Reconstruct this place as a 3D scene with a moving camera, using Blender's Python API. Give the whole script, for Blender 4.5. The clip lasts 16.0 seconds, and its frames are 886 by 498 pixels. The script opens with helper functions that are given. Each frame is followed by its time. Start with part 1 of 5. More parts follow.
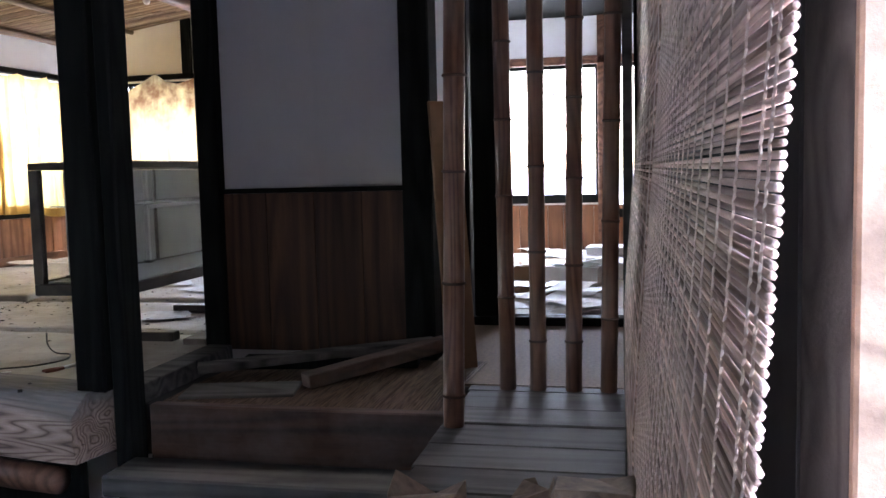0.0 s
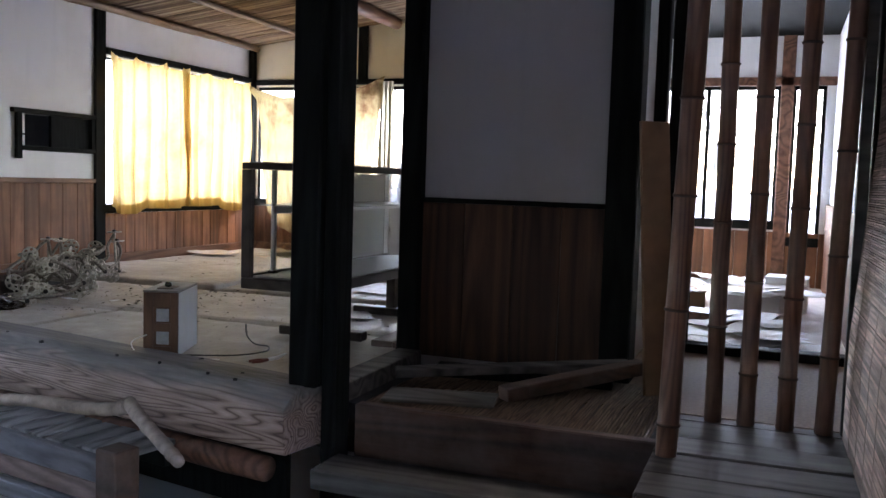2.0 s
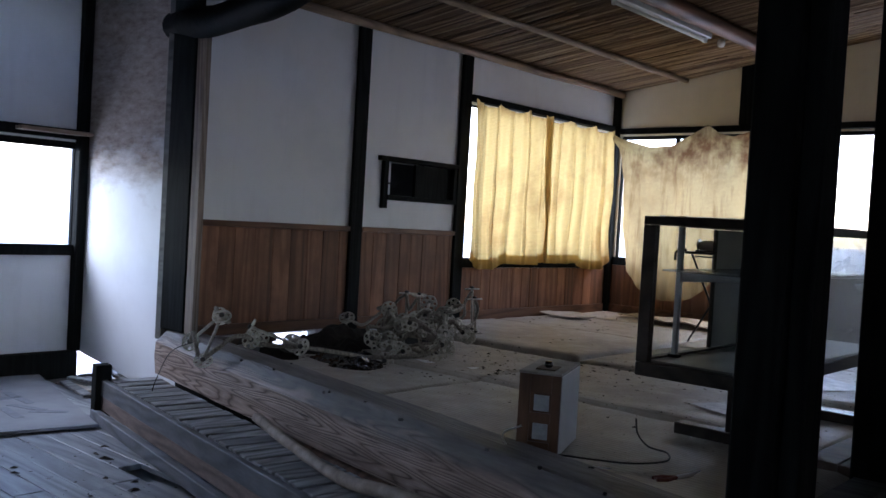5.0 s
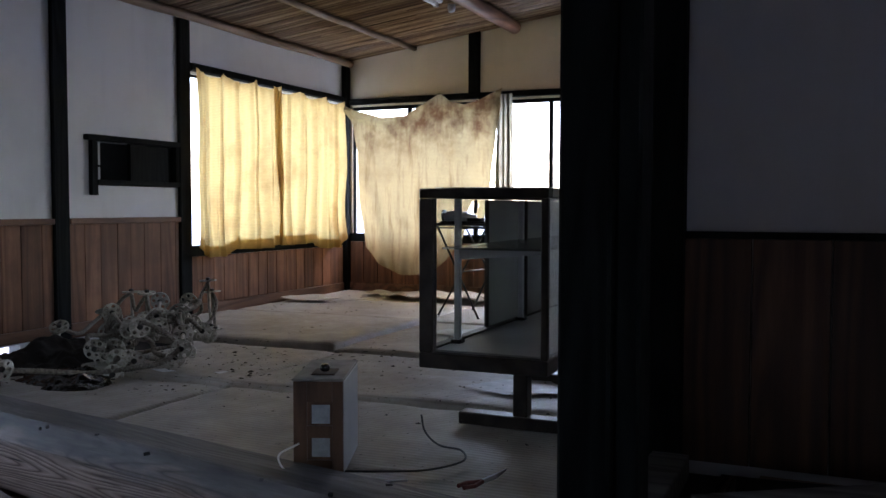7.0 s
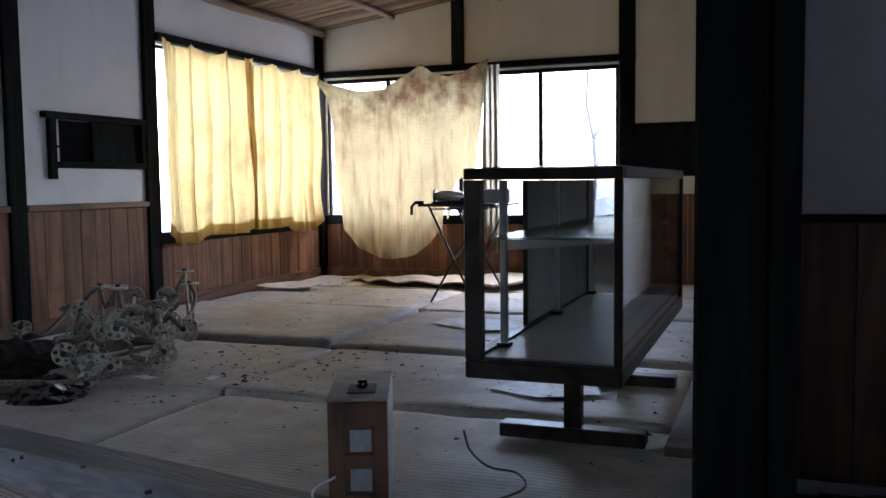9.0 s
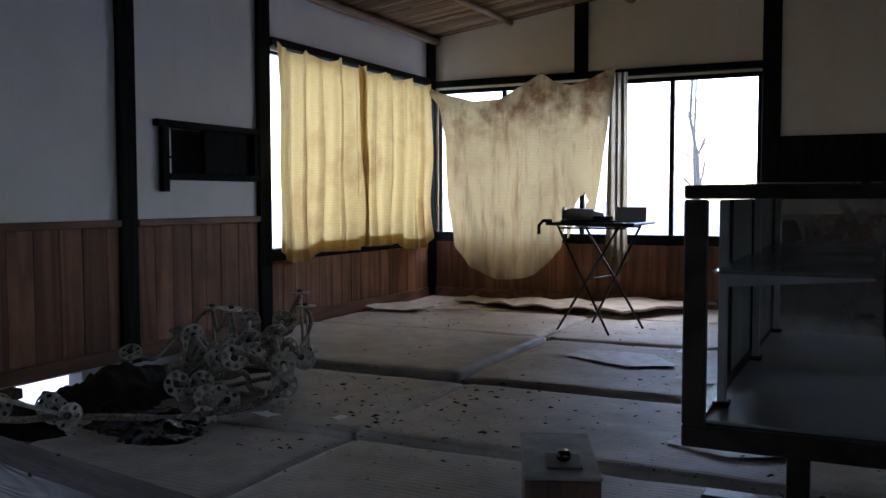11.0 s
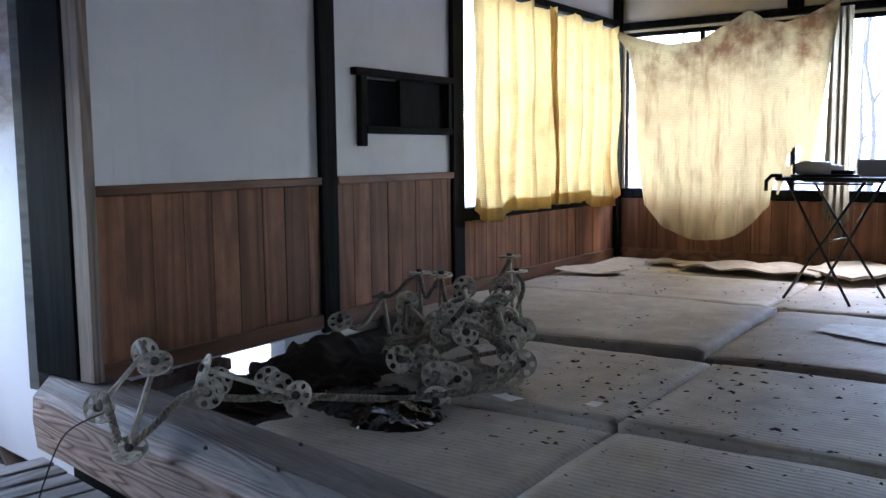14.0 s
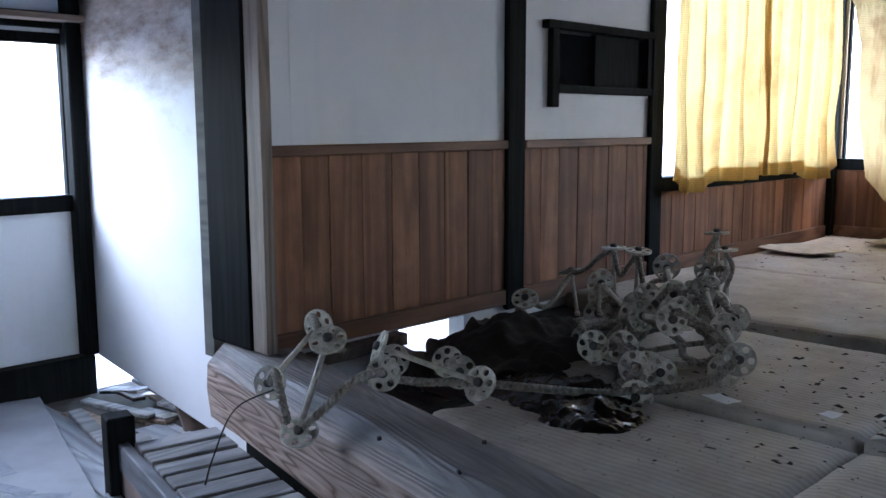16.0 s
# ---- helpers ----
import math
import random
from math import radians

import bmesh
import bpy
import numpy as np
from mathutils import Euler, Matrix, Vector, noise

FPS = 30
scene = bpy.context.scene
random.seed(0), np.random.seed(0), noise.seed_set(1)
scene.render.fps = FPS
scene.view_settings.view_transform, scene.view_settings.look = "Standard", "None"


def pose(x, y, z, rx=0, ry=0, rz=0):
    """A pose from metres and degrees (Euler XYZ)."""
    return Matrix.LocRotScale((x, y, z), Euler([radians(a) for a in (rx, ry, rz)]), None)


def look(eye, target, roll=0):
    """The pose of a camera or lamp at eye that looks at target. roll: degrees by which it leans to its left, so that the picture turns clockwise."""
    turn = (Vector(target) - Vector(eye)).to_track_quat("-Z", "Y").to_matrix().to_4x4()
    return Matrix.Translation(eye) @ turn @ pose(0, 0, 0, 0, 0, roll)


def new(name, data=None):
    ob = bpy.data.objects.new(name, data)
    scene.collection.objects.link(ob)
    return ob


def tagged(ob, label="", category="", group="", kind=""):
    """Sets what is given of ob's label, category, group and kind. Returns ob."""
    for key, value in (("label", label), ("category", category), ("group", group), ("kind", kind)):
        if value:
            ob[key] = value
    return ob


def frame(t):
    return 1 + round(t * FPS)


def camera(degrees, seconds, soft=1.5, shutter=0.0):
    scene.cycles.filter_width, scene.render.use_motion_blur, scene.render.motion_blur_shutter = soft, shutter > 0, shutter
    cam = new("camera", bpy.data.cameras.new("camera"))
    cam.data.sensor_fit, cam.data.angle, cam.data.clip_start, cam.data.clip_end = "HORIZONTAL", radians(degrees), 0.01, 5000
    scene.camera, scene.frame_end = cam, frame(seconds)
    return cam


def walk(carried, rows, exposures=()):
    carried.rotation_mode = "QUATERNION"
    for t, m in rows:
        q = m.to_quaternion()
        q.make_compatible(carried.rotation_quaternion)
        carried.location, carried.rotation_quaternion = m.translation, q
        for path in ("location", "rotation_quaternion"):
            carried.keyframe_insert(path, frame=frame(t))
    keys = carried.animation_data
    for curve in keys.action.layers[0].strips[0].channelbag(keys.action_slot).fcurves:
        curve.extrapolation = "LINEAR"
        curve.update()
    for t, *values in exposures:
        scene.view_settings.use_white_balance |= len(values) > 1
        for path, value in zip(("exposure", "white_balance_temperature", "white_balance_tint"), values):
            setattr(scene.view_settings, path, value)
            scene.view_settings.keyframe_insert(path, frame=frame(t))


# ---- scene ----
cam = camera(53.0, 16.0)
PATH = [
    (0, (0.081, 0.032, 0.854), (-0.344, 1.978, 0.679), -1.4),
    (0.5, (0.022, -0.026, 0.864), (-0.344, 1.929, 0.654), -0.2),
    (1, (-0.063, -0.039, 0.858), (-0.562, 1.887, 0.657), 0.4),
    (1.5, (-0.149, -0.056, 0.86), (-0.75, 1.843, 0.682), 1.5),
    (2, (-0.234, -0.053, 0.878), (-0.938, 1.813, 0.724), 1.8),
    (2.5, (-0.37, 0.021, 0.871), (-1.325, 1.771, 0.713), 3.1),
    (3, (-0.452, 0.153, 0.878), (-1.666, 1.735, 0.72), 0.6),
    (5.5, (-1.183, 0.728, 0.864), (-2.513, 2.221, 0.829), 3.6),
    (6, (-1.323, 0.815, 0.87), (-2.346, 2.532, 0.793), 2.6),
    (6.5, (-1.401, 0.835, 0.889), (-2.247, 2.646, 0.816), 1.8),
    (7, (-1.449, 0.953, 0.874), (-2.257, 2.78, 0.779), 0.1),
    (7.5, (-1.539, 1.099, 0.868), (-2.407, 2.893, 0.708), -0.2),
    (8, (-1.682, 1.181, 0.862), (-2.578, 2.957, 0.656), -0.7),
    (8.5, (-1.833, 1.217, 0.884), (-2.554, 3.075, 0.726), -0.4),
    (9, (-1.923, 1.279, 0.896), (-2.63, 3.144, 0.748), -0.7),
    (9.5, (-2.02, 1.365, 0.914), (-2.881, 3.168, 0.814), -1.1),
    (12, (-2.648, 1.786, 0.887), (-3.54, 3.571, 0.753), 0.7),
    (12.5, (-2.741, 1.831, 0.859), (-3.724, 3.565, 0.702), 1.4),
    (13, (-2.868, 1.841, 0.878), (-3.903, 3.54, 0.671), 0.9),
    (13.5, (-2.987, 1.84, 0.892), (-4.061, 3.513, 0.675), -0.5),
    (14, (-3.09, 1.835, 0.902), (-4.202, 3.484, 0.69), -0.6),
    (14.5, (-3.157, 1.901, 0.889), (-4.375, 3.475, 0.696), -1.0),
    (15, (-3.214, 2.028, 0.861), (-4.57, 3.485, 0.67), -2.8),
    (15.5, (-3.279, 2.073, 0.862), (-4.708, 3.451, 0.615), -1.2),
    (16, (-3.388, 2.087, 0.87), (-4.792, 3.484, 0.591), -0.2),
]
EXPOSURES = [
    (0, 5.3, 7000, 23), (0.5, 5.5, 7000, 23), (1, 4.9, 7000, 23), (2, 4.9, 7000, 22), (2.5, 4.95, 6900, 22), (3, 4.75, 6700, 22), (5.5, 3.5, 6400, 21), (7, 3.8, 6450, 21), (8, 4.3, 6350, 21), (8.5, 4.35, 6350, 21),
    (9, 4.1, 6300, 21), (9.5, 3.75, 6300, 21), (12, 2.85, 6150, 20), (12.5, 2.85, 6150, 20), (13, 2.95, 6150, 20), (13.5, 3.72, 6150, 19), (14.5, 4.3, 6150, 18), (16, 4.35, 6200, 18),
]
walk(cam, [(t, look(eye, target, roll)) for t, eye, target, roll in PATH], EXPOSURES)

# ---------------------------------------------------------------- light
SUN_DIR = (58, 25)
world = bpy.data.worlds.new("world")
scene.world = world
world.use_nodes = True
wn = world.node_tree.nodes
wl = world.node_tree.links
sky = wn.new("ShaderNodeTexSky")
sky.sky_type = "NISHITA"
sky.sun_disc = False
sky.sun_elevation, sky.sun_rotation = radians(SUN_DIR[0]), radians(SUN_DIR[1])
sky.air_density, sky.dust_density, sky.ozone_density = 1.0, 1.0, 1.0
wn["Background"].inputs["Strength"].default_value = 0.15
wl.new(sky.outputs[0], wn["Background"].inputs["Color"])
sun_data = bpy.data.lights.new("sun", "SUN")
sun_data.energy, sun_data.angle, sun_data.color = 0.5, radians(60), (1.0, 0.97, 0.93)
sun = new("sun", sun_data)
sun.matrix_world = look((0, 0, 20), (-0.3, -0.6, 18.93))


def window_light(name, at, size_y, size_z, watts, turn=(0, -90, 0)):
    """Sky light in a window's opening, shining into the room."""
    d = bpy.data.lights.new(name, "AREA")
    d.shape, d.size, d.size_y, d.energy, d.color = "RECTANGLE", size_z, size_y, watts, (0.78, 0.89, 1.0)
    ob = new(name, d)
    ob.matrix_world = pose(*at, *turn)


window_light("window_light", (-6.29, 7.83, 1.25), 2.3, 1.3, 2.2)
# Added lamp outside the entrance window, tilted down to shape light on the wall.
d = bpy.data.lights.new("window_light", "AREA")
d.shape, d.size, d.size_y, d.energy, d.color = "RECTANGLE", 2.4, 1.3, 15.0, (0.78, 0.89, 1.0)
new("window_light", d).matrix_world = look((-9.3, 1.9, 1.9), (-7.2, 3.1, 0.2))
window_light("window_light", (-3.75, 9.23, 1.235), 1.0, 1.3, 1.3, (-90, 0, 0))
window_light("window_light", (-0.95, 9.23, 1.215), 1.3, 1.3, 2.2, (-90, 0, 0))

# ---------------------------------------------------------------- materials
def mat(name):
    m = bpy.data.materials.new(name)
    m.use_nodes = True
    return m, m.node_tree.nodes, m.node_tree.links, m.node_tree.nodes["Principled BSDF"]


def contour(n, l, vec, scale, count):
    """Growth rings: the contour lines of a slow noise, as 0 to 1."""
    f = noise_node(n, l, vec, scale, 1.5, 0.4)
    k = n.new("ShaderNodeMath")
    k.operation = "MULTIPLY"
    k.inputs[1].default_value = count * 2
    l.new(f, k.inputs[0])
    p = n.new("ShaderNodeMath")
    p.operation = "PINGPONG"
    p.inputs[1].default_value = 1.0
    l.new(k.outputs[0], p.inputs[0])
    return p.outputs[0]


def coords(n, l, scale=(1, 1, 1), world_space=True, shift=False):
    """Texture coordinates in metres, stretched by scale."""
    geo = n.new("ShaderNodeNewGeometry") if world_space else n.new("ShaderNodeTexCoord")
    mp = n.new("ShaderNodeMapping")
    mp.inputs["Scale"].default_value = scale
    source = geo.outputs["Position" if world_space else "Object"]
    if shift:
        k = n.new("ShaderNodeVectorMath")
        k.operation = "MULTIPLY_ADD"
        l.new(obrand(n), k.inputs[0])
        k.inputs[1].default_value = (13.0, 17.0, 11.0)
        l.new(source, k.inputs[2])
        source = k.outputs[0]
    l.new(source, mp.inputs["Vector"])
    return mp.outputs[0]


def noise_node(n, l, vec, scale, detail=4.0, rough=0.6):
    t = n.new("ShaderNodeTexNoise")
    t.inputs["Scale"].default_value, t.inputs["Detail"].default_value, t.inputs["Roughness"].default_value = scale, detail, rough
    l.new(vec, t.inputs["Vector"])
    return t.outputs["Fac"]


def ramp(n, l, fac, stops):
    r = n.new("ShaderNodeValToRGB")
    e = r.color_ramp.elements
    while len(e) < len(stops):
        e.new(0.5)
    for el, (p, c) in zip(e, stops):
        el.position, el.color = p, (*c, 1)
    l.new(fac, r.inputs[0])
    return r.outputs[0]


def mix(n, l, fac, a, b, mode="MIX"):
    x = n.new("ShaderNodeMix")
    x.data_type, x.blend_type = "RGBA", mode
    for s, v in ((x.inputs["Factor"], fac), (x.inputs[6], a), (x.inputs[7], b)):
        if isinstance(v, (float, int)):
            s.default_value = v
        elif isinstance(v, tuple):
            s.default_value = (*v, 1)
        else:
            l.new(v, s)
    return x.outputs[2]


def bump(n, l, b, height, strength=0.3, dist=0.002):
    x = n.new("ShaderNodeBump")
    x.inputs["Strength"].default_value, x.inputs["Distance"].default_value = strength, dist
    l.new(height, x.inputs["Height"])
    l.new(x.outputs[0], b.inputs["Normal"])


def island(n):
    return n.new("ShaderNodeNewGeometry").outputs["Random Per Island"]


def obrand(n):
    return n.new("ShaderNodeObjectInfo").outputs["Random"]


def wood(name, dark, light, grain=(14, 14, 1.2), rough=0.6, vary=0.5, dust=0.0, dust_col=(0.32, 0.3, 0.27), local=False, relief=0.35, gloss=0.3, ring=0.5):
    """Wood with long grain lines, knots of tone, and optional pale dust."""
    m, n, l, b = mat(name)
    v = coords(n, l, grain, not local, True)
    big = noise_node(n, l, v, 1.0, 3, 0.55)
    rings = contour(n, l, v, 0.32, 9.0)
    fine = noise_node(n, l, coords(n, l, tuple(5 * g for g in grain), not local), 1.0, 5, 0.7)
    c = ramp(n, l, big, [(0.3, dark), (0.7, light)])
    c = mix(n, l, ring, c, ramp(n, l, rings, [(0.1, tuple(0.55 * x for x in dark)), (0.75, light)]))
    c = mix(n, l, 0.5, c, ramp(n, l, fine, [(0.3, (0.55, 0.55, 0.55)), (0.7, (1.25, 1.25, 1.25))]), "MULTIPLY")
    r = ramp(n, l, obrand(n), [(0, (1 - vary * 0.5,) * 3), (1, (1 + vary * 0.5,) * 3)])
    c = mix(n, l, 1.0, c, r, "MULTIPLY")
    if dust:
        d = noise_node(n, l, coords(n, l, (3, 3, 3)), 1.0, 6, 0.65)
        dm = ramp(n, l, d, [(0.35, (0, 0, 0)), (0.7, (dust,) * 3)])
        c = mix(n, l, dm, c, dust_col)
    l.new(c, b.inputs["Base Color"])
    b.inputs["Roughness"].default_value = rough
    b.inputs["Specular IOR Level"].default_value = gloss
    bump(n, l, b, fine, relief, 0.003)
    return m


def plaster(name, base, stain, amount=0.5, scale=1.3):
    m, n, l, b = mat(name)
    v = coords(n, l)
    s = noise_node(n, l, v, scale, 6, 0.6)
    run = noise_node(n, l, coords(n, l, (6, 6, 0.7)), 1.0, 4, 0.6)
    c = mix(n, l, ramp(n, l, s, [(0.45, (0, 0, 0)), (0.8, (amount,) * 3)]), base, stain)
    c = mix(n, l, ramp(n, l, run, [(0.55, (0, 0, 0)), (0.85, (amount * 0.6,) * 3)]), c, stain)
    l.new(c, b.inputs["Base Color"])
    b.inputs["Roughness"].default_value = 0.85
    bump(n, l, b, noise_node(n, l, v, 60, 3, 0.6), 0.25, 0.002)
    return m


def plain(name, col, rough=0.5, metal=0.0, var=0.25, scale=20.0):
    m, n, l, b = mat(name)
    f = noise_node(n, l, coords(n, l), scale, 4, 0.6)
    lo, hi = tuple(x * (1 - var) for x in col), tuple(min(1, x * (1 + var)) for x in col)
    l.new(ramp(n, l, f, [(0.3, lo), (0.7, hi)]), b.inputs["Base Color"])
    b.inputs["Roughness"].default_value, b.inputs["Metallic"].default_value = rough, metal
    bump(n, l, b, f, 0.1, 0.001)
    return m


WHITE = plaster("white_plaster", (0.74, 0.75, 0.76), (0.36, 0.36, 0.36), 0.35)
CREAM = plaster("cream_plaster", (0.68, 0.62, 0.5), (0.4, 0.35, 0.26), 0.4)


def damp_plaster():
    """White plaster, its upper half brown: damp along a ragged, peeling edge, and shade put into the colour."""
    m, n, l, b = mat("damp_plaster")
    v = coords(n, l)
    sep = n.new("ShaderNodeSeparateXYZ")
    l.new(n.new("ShaderNodeNewGeometry").outputs["Position"], sep.inputs[0])
    rag_edge = noise_node(n, l, coords(n, l, (2.2, 2.2, 5.0)), 1.0, 7, 0.68)
    lift = n.new("ShaderNodeMath")
    lift.operation = "MULTIPLY_ADD"
    lift.inputs[1].default_value = 0.85
    l.new(rag_edge, lift.inputs[0])
    l.new(sep.outputs["Z"], lift.inputs[2])
    stain_shade = n.new("ShaderNodeMapRange")
    stain_shade.inputs["From Min"].default_value, stain_shade.inputs["From Max"].default_value = 1.36, 1.72
    l.new(lift.outputs[0], stain_shade.inputs["Value"])
    fine = noise_node(n, l, coords(n, l, (9, 9, 26)), 1.0, 5, 0.7)
    tone = ramp(n, l, fine, [(0.3, (0.2, 0.15, 0.125)), (0.7, (0.42, 0.35, 0.31))])
    c = mix(n, l, ramp(n, l, noise_node(n, l, v, 3.0, 5, 0.6), [(0.45, (0, 0, 0)), (0.8, (0.3,) * 3)]), (0.72, 0.73, 0.76), (0.5, 0.49, 0.5))
    c = mix(n, l, stain_shade.outputs["Result"], c, tone)
    l.new(c, b.inputs["Base Color"])
    b.inputs["Roughness"].default_value = 0.85
    bump(n, l, b, fine, 0.3, 0.003)
    return m


BLOTCH = damp_plaster()
PANELP = plaster("grey_plaster", (0.46, 0.46, 0.47), (0.27, 0.26, 0.25), 0.3)
DARKPOST = wood("black_stained_wood", (0.005, 0.0055, 0.0055), (0.012, 0.0135, 0.013), (20, 20, 1.6), 0.7, 0.3, 0.12, (0.02, 0.022, 0.022), gloss=0.05)
DADO = wood("red_brown_boards", (0.15, 0.065, 0.034), (0.33, 0.155, 0.082), (14, 14, 0.8), 0.6, 0.6, 0.65, (0.085, 0.045, 0.03), ring=0.38, gloss=0.2)
# Darker red-brown boards, used on the partition's dado.
DADOK = wood("dark_red_boards", (0.035, 0.015, 0.009), (0.1, 0.048, 0.028), (16, 16, 1.1), 0.55, 0.5)
DADOH = wood("red_brown_rail", (0.09, 0.04, 0.022), (0.2, 0.1, 0.055), (10, 1.2, 14), 0.55, 0.3)
BENCH = wood("grey_slats", (0.14, 0.14, 0.14), (0.4, 0.395, 0.39), (14, 2, 14), 0.7, 0.6, 0.4, (0.22, 0.22, 0.23))
RAILB = wood("blue_grey_rail", (0.1, 0.11, 0.13), (0.2, 0.21, 0.24), (1.5, 14, 14), 0.6, 0.4, 0.3)
RAILP = wood("pink_brown_board", (0.2, 0.14, 0.12), (0.32, 0.24, 0.21), (1.5, 14, 14), 0.7, 0.2)
GREYPLANK = wood("grey_planks", (0.03, 0.03, 0.029), (0.11, 0.106, 0.1), (1.6, 16, 16), 0.75, 0.5, 0.3, (0.13, 0.12, 0.11))
FLOORB = wood("blue_grey_floor", (0.2, 0.22, 0.24), (0.4, 0.42, 0.45), (1.5, 12, 12), 0.4, 0.3, 0.3, (0.3, 0.32, 0.34))
STEPW = wood("red_step", (0.04, 0.02, 0.014), (0.11, 0.058, 0.038), (1.2, 12, 16), 0.65, 0.2, 0.3)
STEPG = wood("grey_step", (0.06, 0.06, 0.056), (0.13, 0.13, 0.12), (1.4, 12, 14), 0.8, 0.2, 0.4, (0.19, 0.18, 0.16))
CASEW = wood("dark_case_wood", (0.022, 0.017, 0.014), (0.055, 0.042, 0.035), (8, 1.2, 8), 0.45, 0.1)
BOXW = wood("orange_box_wood", (0.075, 0.036, 0.02), (0.155, 0.08, 0.043), (9, 9, 1.4), 0.5, 0.1)
BAMBOO = wood("brown_bamboo", (0.1, 0.045, 0.03), (0.26, 0.13, 0.085), (30, 30, 2.5), 0.28, 0.3, 0.3, (0.35, 0.28, 0.24))
LOG = wood("red_log", (0.09, 0.04, 0.025), (0.22, 0.11, 0.07), (14, 1.4, 14), 0.5, 0.2)
POLE = wood("pale_pole", (0.2, 0.13, 0.09), (0.34, 0.24, 0.17), (20, 1.4, 20), 0.5, 0.2)
BATTEN = wood("pale_batten", (0.2, 0.15, 0.12), (0.34, 0.27, 0.22), (20, 20, 1.4), 0.6, 0.2)
RUSH = wood("brown_rush", (0.06, 0.04, 0.026), (0.17, 0.12, 0.08), (60, 5, 60), 0.8, 0.2)
CARD = plain("brown_board", (0.21, 0.125, 0.07), 0.85, 0, 0.2, 6)
# Near-black for gaps and recesses, the shade put into the colour; also nail lumps.
DARK = plain("near_black", (0.02, 0.02, 0.02), 0.9)
ALU = plain("pale_metal", (0.6, 0.61, 0.63), 0.4, 0.3, 0.1)
PANELW = plain("pale_panel", (0.5, 0.5, 0.5), 0.5, 0, 0.1, 3)
BLACKM = plain("black_metal", (0.02, 0.02, 0.022), 0.4, 0.5)
PAPER = plain("white_paper", (0.75, 0.75, 0.74), 0.8, 0, 0.08, 12)
SNOW = plain("pale_ground", (0.45, 0.46, 0.47), 0.9, 0, 0.25, 0.7)
BLACKP = plain("black_plastic", (0.008, 0.008, 0.009), 0.2, 0, 0.3)


def frosted_mat():
    """Pale frosted plastic that lets some light through."""
    m, n, l, b = mat("frosted_panel")
    n.remove(b)
    d, t, mx = n.new("ShaderNodeBsdfDiffuse"), n.new("ShaderNodeBsdfTranslucent"), n.new("ShaderNodeMixShader")
    c = ramp(n, l, noise_node(n, l, coords(n, l), 5, 4, 0.6), [(0.3, (0.36, 0.37, 0.36)), (0.7, (0.46, 0.47, 0.46))])
    for x in (d, t):
        l.new(c, x.inputs["Color"])
    l.new(d.outputs[0], mx.inputs[1])
    l.new(t.outputs[0], mx.inputs[2])
    l.new(mx.outputs[0], n["Material Output"].inputs[0])
    return m


FROST = frosted_mat()


def glass_mat():
    m, n, l, b = mat("window_glass")
    n.remove(b)
    g, tr, mx = n.new("ShaderNodeBsdfGlossy"), n.new("ShaderNodeBsdfTransparent"), n.new("ShaderNodeMixShader")
    g.inputs["Roughness"].default_value = 0.03
    tr.inputs["Color"].default_value = (0.93, 0.95, 0.95, 1)
    lw = n.new("ShaderNodeLayerWeight")
    p5 = n.new("ShaderNodeMath")
    p5.operation, p5.inputs[1].default_value = "POWER", 4.0
    l.new(lw.outputs["Facing"], p5.inputs[0])
    ad = n.new("ShaderNodeMath")
    ad.operation, ad.inputs[1].default_value, ad.inputs[2].default_value = "MULTIPLY_ADD", 0.8, 0.035
    l.new(p5.outputs[0], ad.inputs[0])
    l.new(ad.outputs[0], mx.inputs[0])
    l.new(tr.outputs[0], mx.inputs[1])
    l.new(g.outputs[0], mx.inputs[2])
    l.new(mx.outputs[0], n["Material Output"].inputs[0])
    return m


GLASS = glass_mat()


def dusty_glass_mat():
    """Glass under a film of grey dust."""
    m, n, l, b = mat("dusty_glass")
    l.new(ramp(n, l, noise_node(n, l, coords(n, l), 9, 5, 0.6), [(0.3, (0.3, 0.32, 0.31)), (0.7, (0.46, 0.48, 0.47))]), b.inputs["Base Color"])
    film = ramp(n, l, noise_node(n, l, coords(n, l), 4, 6, 0.65), [(0.3, (0.35,) * 3), (0.75, (0.75,) * 3)])
    l.new(film, b.inputs["Alpha"])
    b.inputs["Roughness"].default_value = 0.25
    return m


